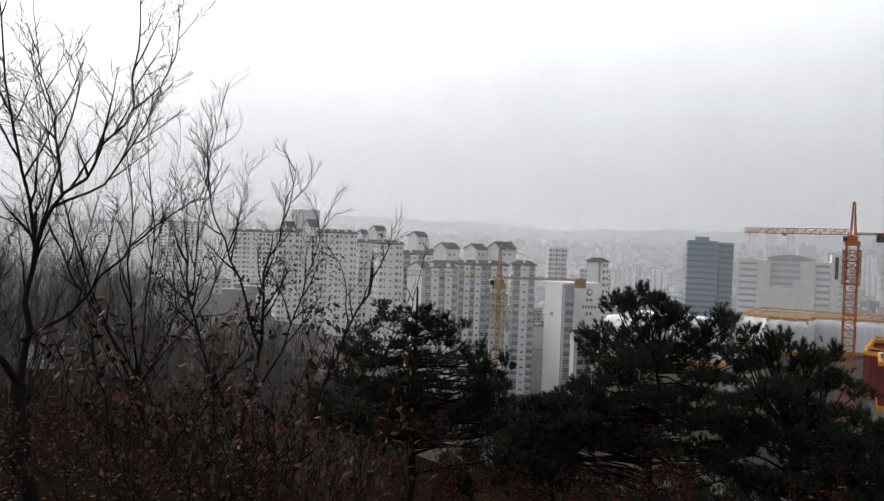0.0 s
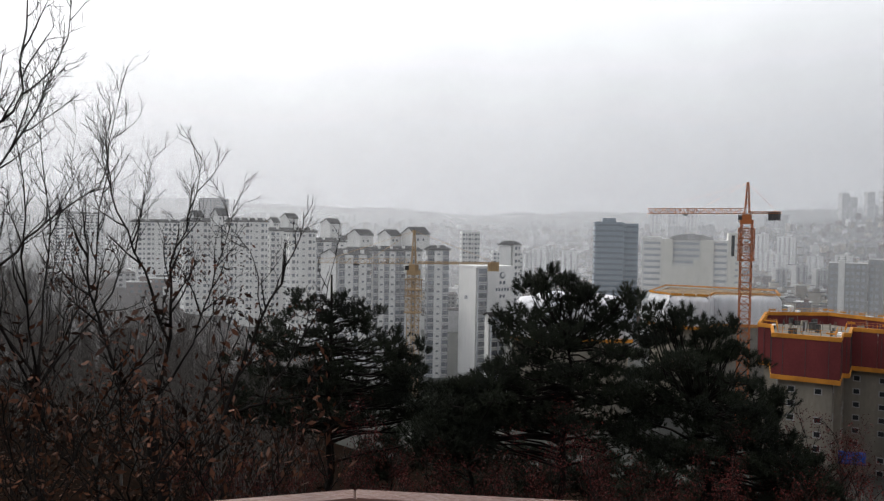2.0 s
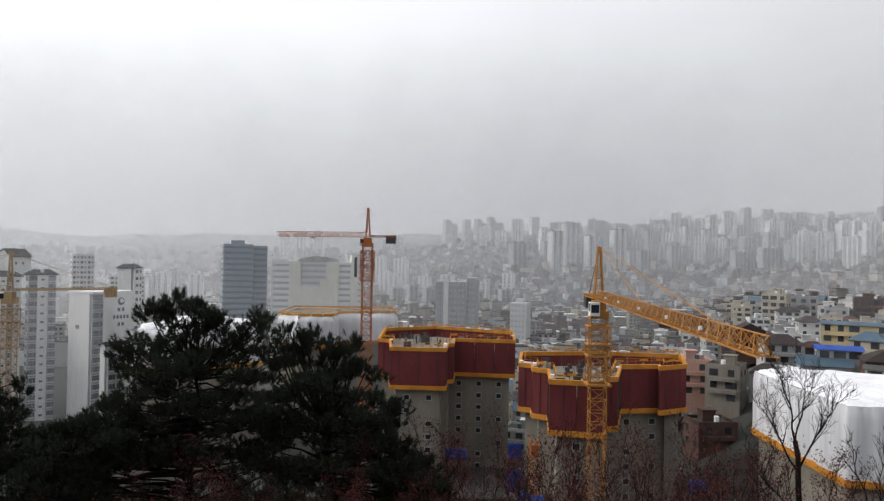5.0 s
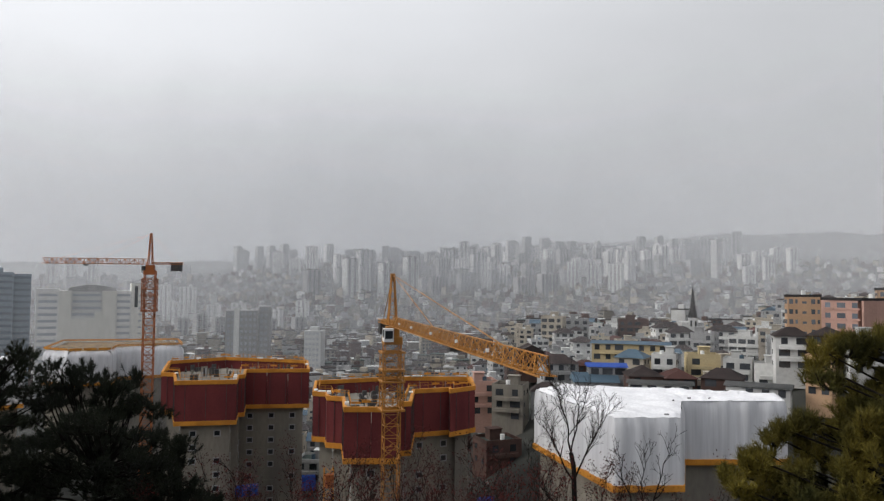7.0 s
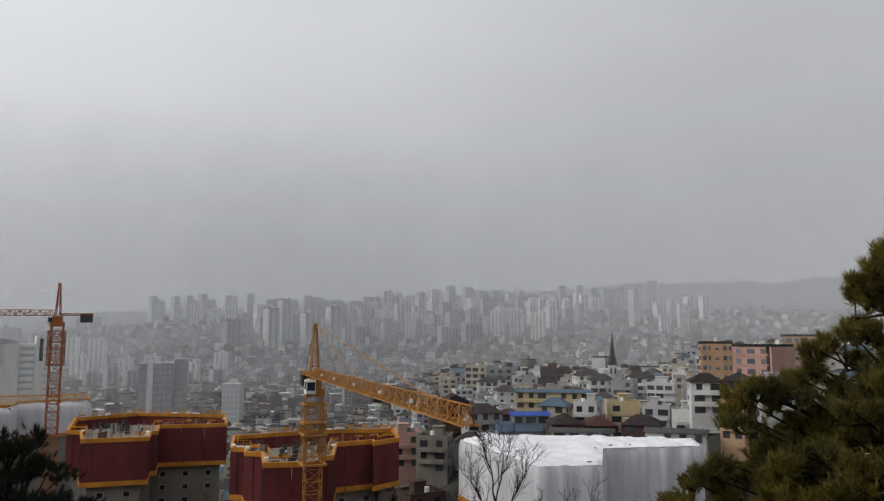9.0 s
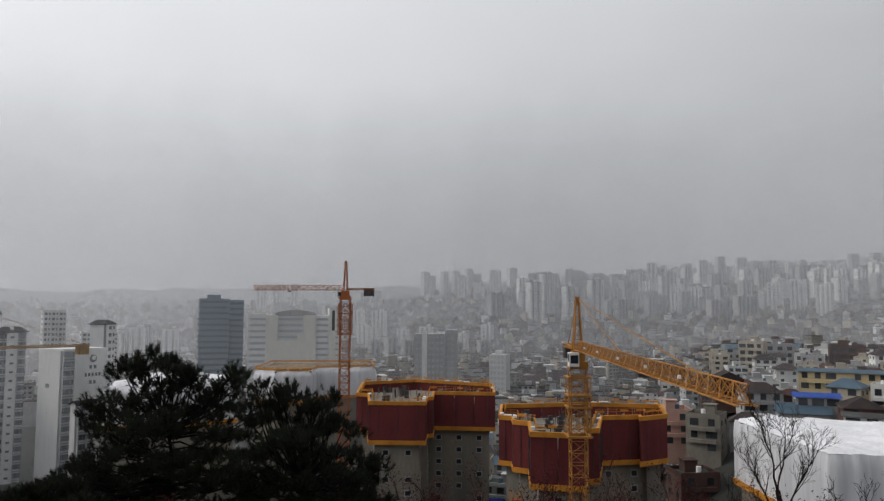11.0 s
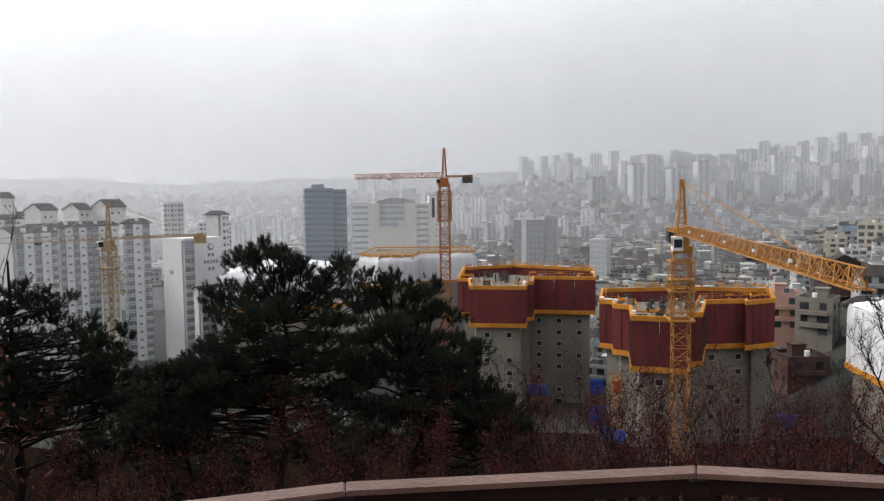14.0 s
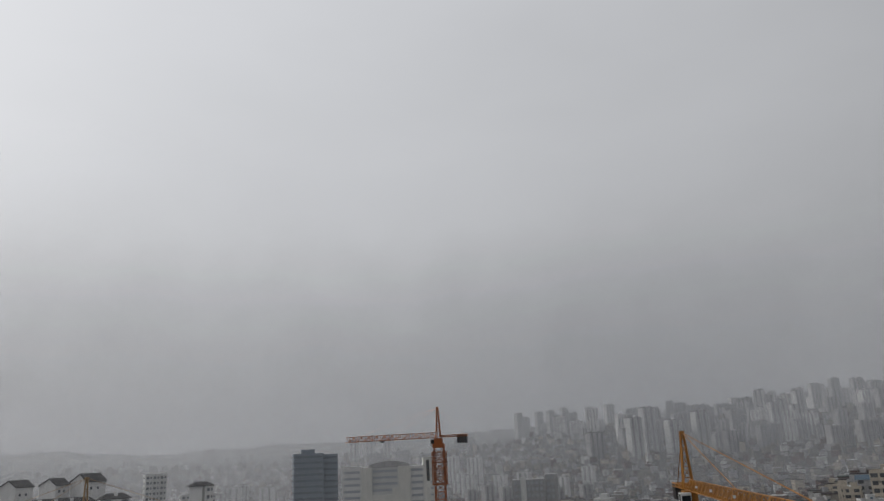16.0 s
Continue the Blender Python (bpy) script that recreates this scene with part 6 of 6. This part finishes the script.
while r < 440:
    a = -4 + rng.uniform(0, 3)
    while a < 56:
        az, d = a + rng.uniform(-0.6, 0.6), r + rng.uniform(-3, 3)
        q = spot(az, d).xy
        a += math.degrees(12.2 / r)
        if (d < 200 and az < 16) or (d < 186 and (az > 22 or az < 16.5)):
            continue
        if any((q - t).length < 9.8 for t in taken) or rng.random() < 0.06:
            continue
        k = rng.randrange(len(styles) * 2)
        w_, r_, kd, lb = styles[k % len(styles)]
        m = on_ground(az, d, rng.choice((0, 90, 0, 180)) + 14 * math.sin(d * 0.02 + az * 0.1) + rng.uniform(-6, 6))
        if count >= 480:
            continue
        if k not in first:
            first[k] = house(m, 8.6 + (k % 3) * 1.2, 7.8 + (k % 2) * 1.3, 2 + (k % 5 in (0, 2, 3)) + (k == 1), w_, r_, kd, lb, 200 + k, "town_house")
        else:
            copy_thing(first[k], m @ Matrix.Scale(rng.uniform(0.72, 0.9), 4))
        count += 1
        taken.append(q)
    r += 13.0

# the wide sea of roofs beyond, too many to count
walls, roofs, panes = Build(), Build(), Build()
r = 440.0
while r < 1750:
    a = -52 + rng.uniform(0, 2)
    step = 14.5 + (r - 430) * 0.012
    while a < 58:
        az, d = a + rng.uniform(-0.4, 0.4), r + rng.uniform(-5, 5)
        a += math.degrees(step * rng.uniform(0.8, 1.3) / r)
        if d < 500 and -20 < az < 2:
            continue
        p = spot(az, d)
        gz = ground_z(p.x, p.y)
        tall = rng.random()
        h = rng.uniform(5, 10) if tall < 0.96 else rng.uniform(11, 18)
        w, dp = rng.uniform(7, 12.5), rng.uniform(6.5, 10.5)
        m = pose(p.x, p.y, gz - 3, 0, 0, -az + rng.choice((0, 90)) + rng.uniform(-22, 22))
        mi = rng.choice((0, 1, 1, 2, 3, 3, 4, 4, 4))
        walls.box(m, w, dp, h + 3, mi)
        roofs.box(m @ Matrix.Translation((0, 0, h + 3)), w + 0.5, dp + 0.5, 0.5, rng.choice((0, 0, 0, 0, 1, 2, 3)))
        if rng.random() < 0.5:
            walls.box(m @ Matrix.Translation((w * 0.2, 0, h + 3.5)), w * 0.35, dp * 0.4, 2.4, mi)
        if d < 900:
            for s in range(int(h / 2.9)):
                for x in (-0.28, 0.05, 0.32):
                    for sy in (-1, 1):
                        panes.box(m @ Matrix.Translation((w * x, sy * (dp / 2 + 0.02), 4 + s * 2.9)), w * 0.16, 0.1, 1.4)
    r += step * 1.15
tagged(part("distant_houses", walls, [TOWN_WHITE, GREY_WALL, BEIGE, BRICK, CONCRETE]), "sea of low pale town houses in the mist", "houses", kind="stuff")
tagged(part("distant_roofs", roofs, [TILE_ROOF, FLAT_ROOF, GREEN_ROOF, TOWN_WHITE]), "flat and dark roofs of the misty town", "roofs", kind="stuff")
tagged(part("distant_windows", panes, WINDOW), "dark windows of the misty town houses", "windows", kind="stuff")

# ---- high-rise estates far off ----


def high_rise(at, w, d, H, label, seed, mt):
    root = thing("high_rise", at, label, "apartment block", "far high-rise estates")
    b = Build()
    b.box(pose(0, 0, -12), w, d, H + 12)
    n = max(2, int(w / 6))
    for i in range(n + 1):
        b.box(pose(-w / 2 + i * w / n, -d / 2 - 0.6, -12), 1.2, 1.2, H + 12)
    b.box(pose(w * 0.2, 0, H), w * 0.2, d * 0.5, 4)
    part("wall", b, mt, root)
    wi = Build()
    for i in range(n):
        x = -w / 2 + (i + 0.5) * w / n
        for s in range(int(H / 2.85)):
            wi.box(pose(x, -d / 2 - 0.05, s * 2.85 + 0.9), w / n * 0.42, 0.1, 1.3)
    tagged(part("glazing", wi, WINDOW, root), kind="stuff")
    r = Build()
    r.box(pose(0, 0, H), w + 0.6, d + 0.6, 0.9)
    part("roof", r, DARK_ROOF if seed % 2 else GREY_WALL, root)
    return root


kinds = []
for k, (w, h) in enumerate([(13, 50), (20, 44), (32, 40), (14, 64), (18, 56), (24, 36), (12, 42), (16, 72)]):
    p = spot(6 + 4 * k, 1520)
    kinds.append((high_rise(pose(p.x, p.y, ground_z(p.x, p.y), 0, 0, 24), w, 12, h, ("pale high-rise slab deep in the mist", "grey high-rise slab deep in the mist")[k % 2], k, (WHITE_WALL, GREY_WALL, GREY_WALL, TOWN_PALE)[k % 4]), w, h))
estates = [(17.9, 1330, 6, 2, 0.92), (19.4, 1330, 3, 0, 0.9), (-2.6, 930, 8, 6, 0.8), (-0.5, 980, 7, 0, 0.85), (-8, 1150, 6, 4, 0.9), (31.5, 1900, 5, 3, 1.05), (34.3, 1950, 4, 7, 1.0), (28.5, 1700, 5, 0, 1.0), (-21.5, 900, 2, 3, 0.75), (-19.7, 930, 2, 0, 0.9)]
for k in range(46):
    az = rng.uniform(-12, 40) if k < 16 else rng.uniform(0, 33)
    estates.append((az, rng.uniform(1350, 2500), rng.randrange(2, 6), rng.randrange(8), rng.uniform(0.8, 1.15)))
for az in range(-47, -10, 5):
    estates.append((az + rng.uniform(-1.5, 1.5), rng.uniform(2000, 2700), rng.randrange(3, 6), rng.randrange(7), rng.uniform(0.5, 0.75)))
for az, d, n, k, s in estates:
    yaw = rng.choice((28, 34, 40, -20)) + rng.uniform(-7, 7)
    src, w, h = kinds[k % 8]
    for i in range(n):
        gap = w * rng.uniform(1.2, 1.5) + rng.uniform(6, 22)
        a2 = az + math.degrees((i - n / 2) * gap * s / d)
        d2 = d + rng.uniform(-60, 60)
        p = spot(a2, d2)
        copy_thing(src, pose(p.x, p.y, ground_z(p.x, p.y) - 2, 0, 0, -a2 + yaw) @ Matrix.Diagonal((s * 1.2, s * 1.2, s * rng.uniform(0.62, 1.0), 1)))

# ---- blue sheets and clutter about the building site ----
def blue_sheet(az, d, top_el, w, h, yaw, seed):
    p = spot(az, d, rise(top_el, d) - h)
    b = Build()
    n, m = 10, 5
    for j in range(m + 1):
        for i in range(n + 1):
            x, z = (i / n - 0.5) * w, j / m * h
            b.v.append((x, 0.25 * noise.noise((x * 0.8 + seed, z * 0.5, seed)) - 0.25 * (1 - j / m), z + 0.2 * noise.noise((x * 0.7, seed, 1)) * (j / m)))
    for j in range(m):
        for i in range(n):
            k = j * (n + 1) + i
            b.f.append((k, k + 1, k + n + 2, k + n + 1))
            b.m.append(0)
    ob = part("blue_sheet", b, BLUE_TARP, smooth=True, at=pose(p.x, p.y, p.z, 0, 0, -az + yaw))
    mod = ob.modifiers.new("thickness", "SOLIDIFY")
    mod.thickness = 0.03
    tagged(ob, "crumpled bright blue sheet hung on the building site", "tarpaulin", "blue sheets")


for row in ((-0.3, 172, -14.2, 5, 2.6, 10, 1), (4.15, 168, -13.7, 3, 3.4, 0, 2), (4.1, 142, -15.6, 3, 4, 30, 3), (5.4, 132, -17.2, 5, 2.4, -30, 4), (17.4, 150, -15.3, 3.5, 2.6, 20, 5)):
    blue_sheet(*row)

# site hoist beside the front tower
for az, d in ((5.6, 138), ):
    p = spot(az, d)
    gz = ground_z(p.x, p.y)
    hoist = thing("site_hoist", (p.x, p.y, gz), "orange lattice hoist mast against the unfinished tower", "hoist")
    b = Build()
    lattice(b, (0, 0, 0), (0, 0, rise(-13.2, d) - gz), 1.6, 1.6, 1.6, 0.12)
    part("mast", b, ORANGE, hoist)
    b = Build()
    b.box(pose(0, -1.3, (rise(-14.5, d) - gz)), 1.5, 1.3, 2.3)
    part("cage", b, CRANE_ORANGE, hoist)

# signs on the apartment gables: plain marks where the lettering cannot be read
INK = mat("sign_ink", (0.10, 0.11, 0.13), (0.14, 0.15, 0.17), 1.0, 0.8)


def gable_sign(root, x, y, H, rows, disc=True, pitch=1.1):
    if disc:
        b = Build()
        n = 20
        for r0, z0, mi in ((1.25, 0.0, 0), (0.75, 0.2, 1)):
            b.face([(x + 0.25 * mi + r0 * math.cos(2 * math.pi * i / n), y - 0.02 * mi, H - 2.6 + z0 + r0 * math.sin(2 * math.pi * i / n)) for i in range(n)], mi)
        part("sign_disc", b, [INK, WHITE_WALL], root, "round dark blue mark")
    for z, w, h in rows:
        k = max(2, int(w / pitch))
        for i in range(k):
            b = Build()
            b.box(pose(x - w / 2 + (i + 0.5) * w / k, y, H - z), w / k * 0.62, 0.05, h)
            part("sign_mark", b, INK, root, "dark lettering mark")


gable_sign(r104, c104.w * 0.68, -0.58, h104, [(5.8, 3.0, 1.1), (8.2, 6.0, 1.1), (10.6, 2.8, 1.1)])
plate = Build()
for i in range(2):
    plate.box(pose(-0.05, c104.dp * 0.55 + 1.1 * i, h104 - 11.5), 0.08, 0.75, 1.3)
part("sign_mark", plate, INK, r104, "dark lettering mark")
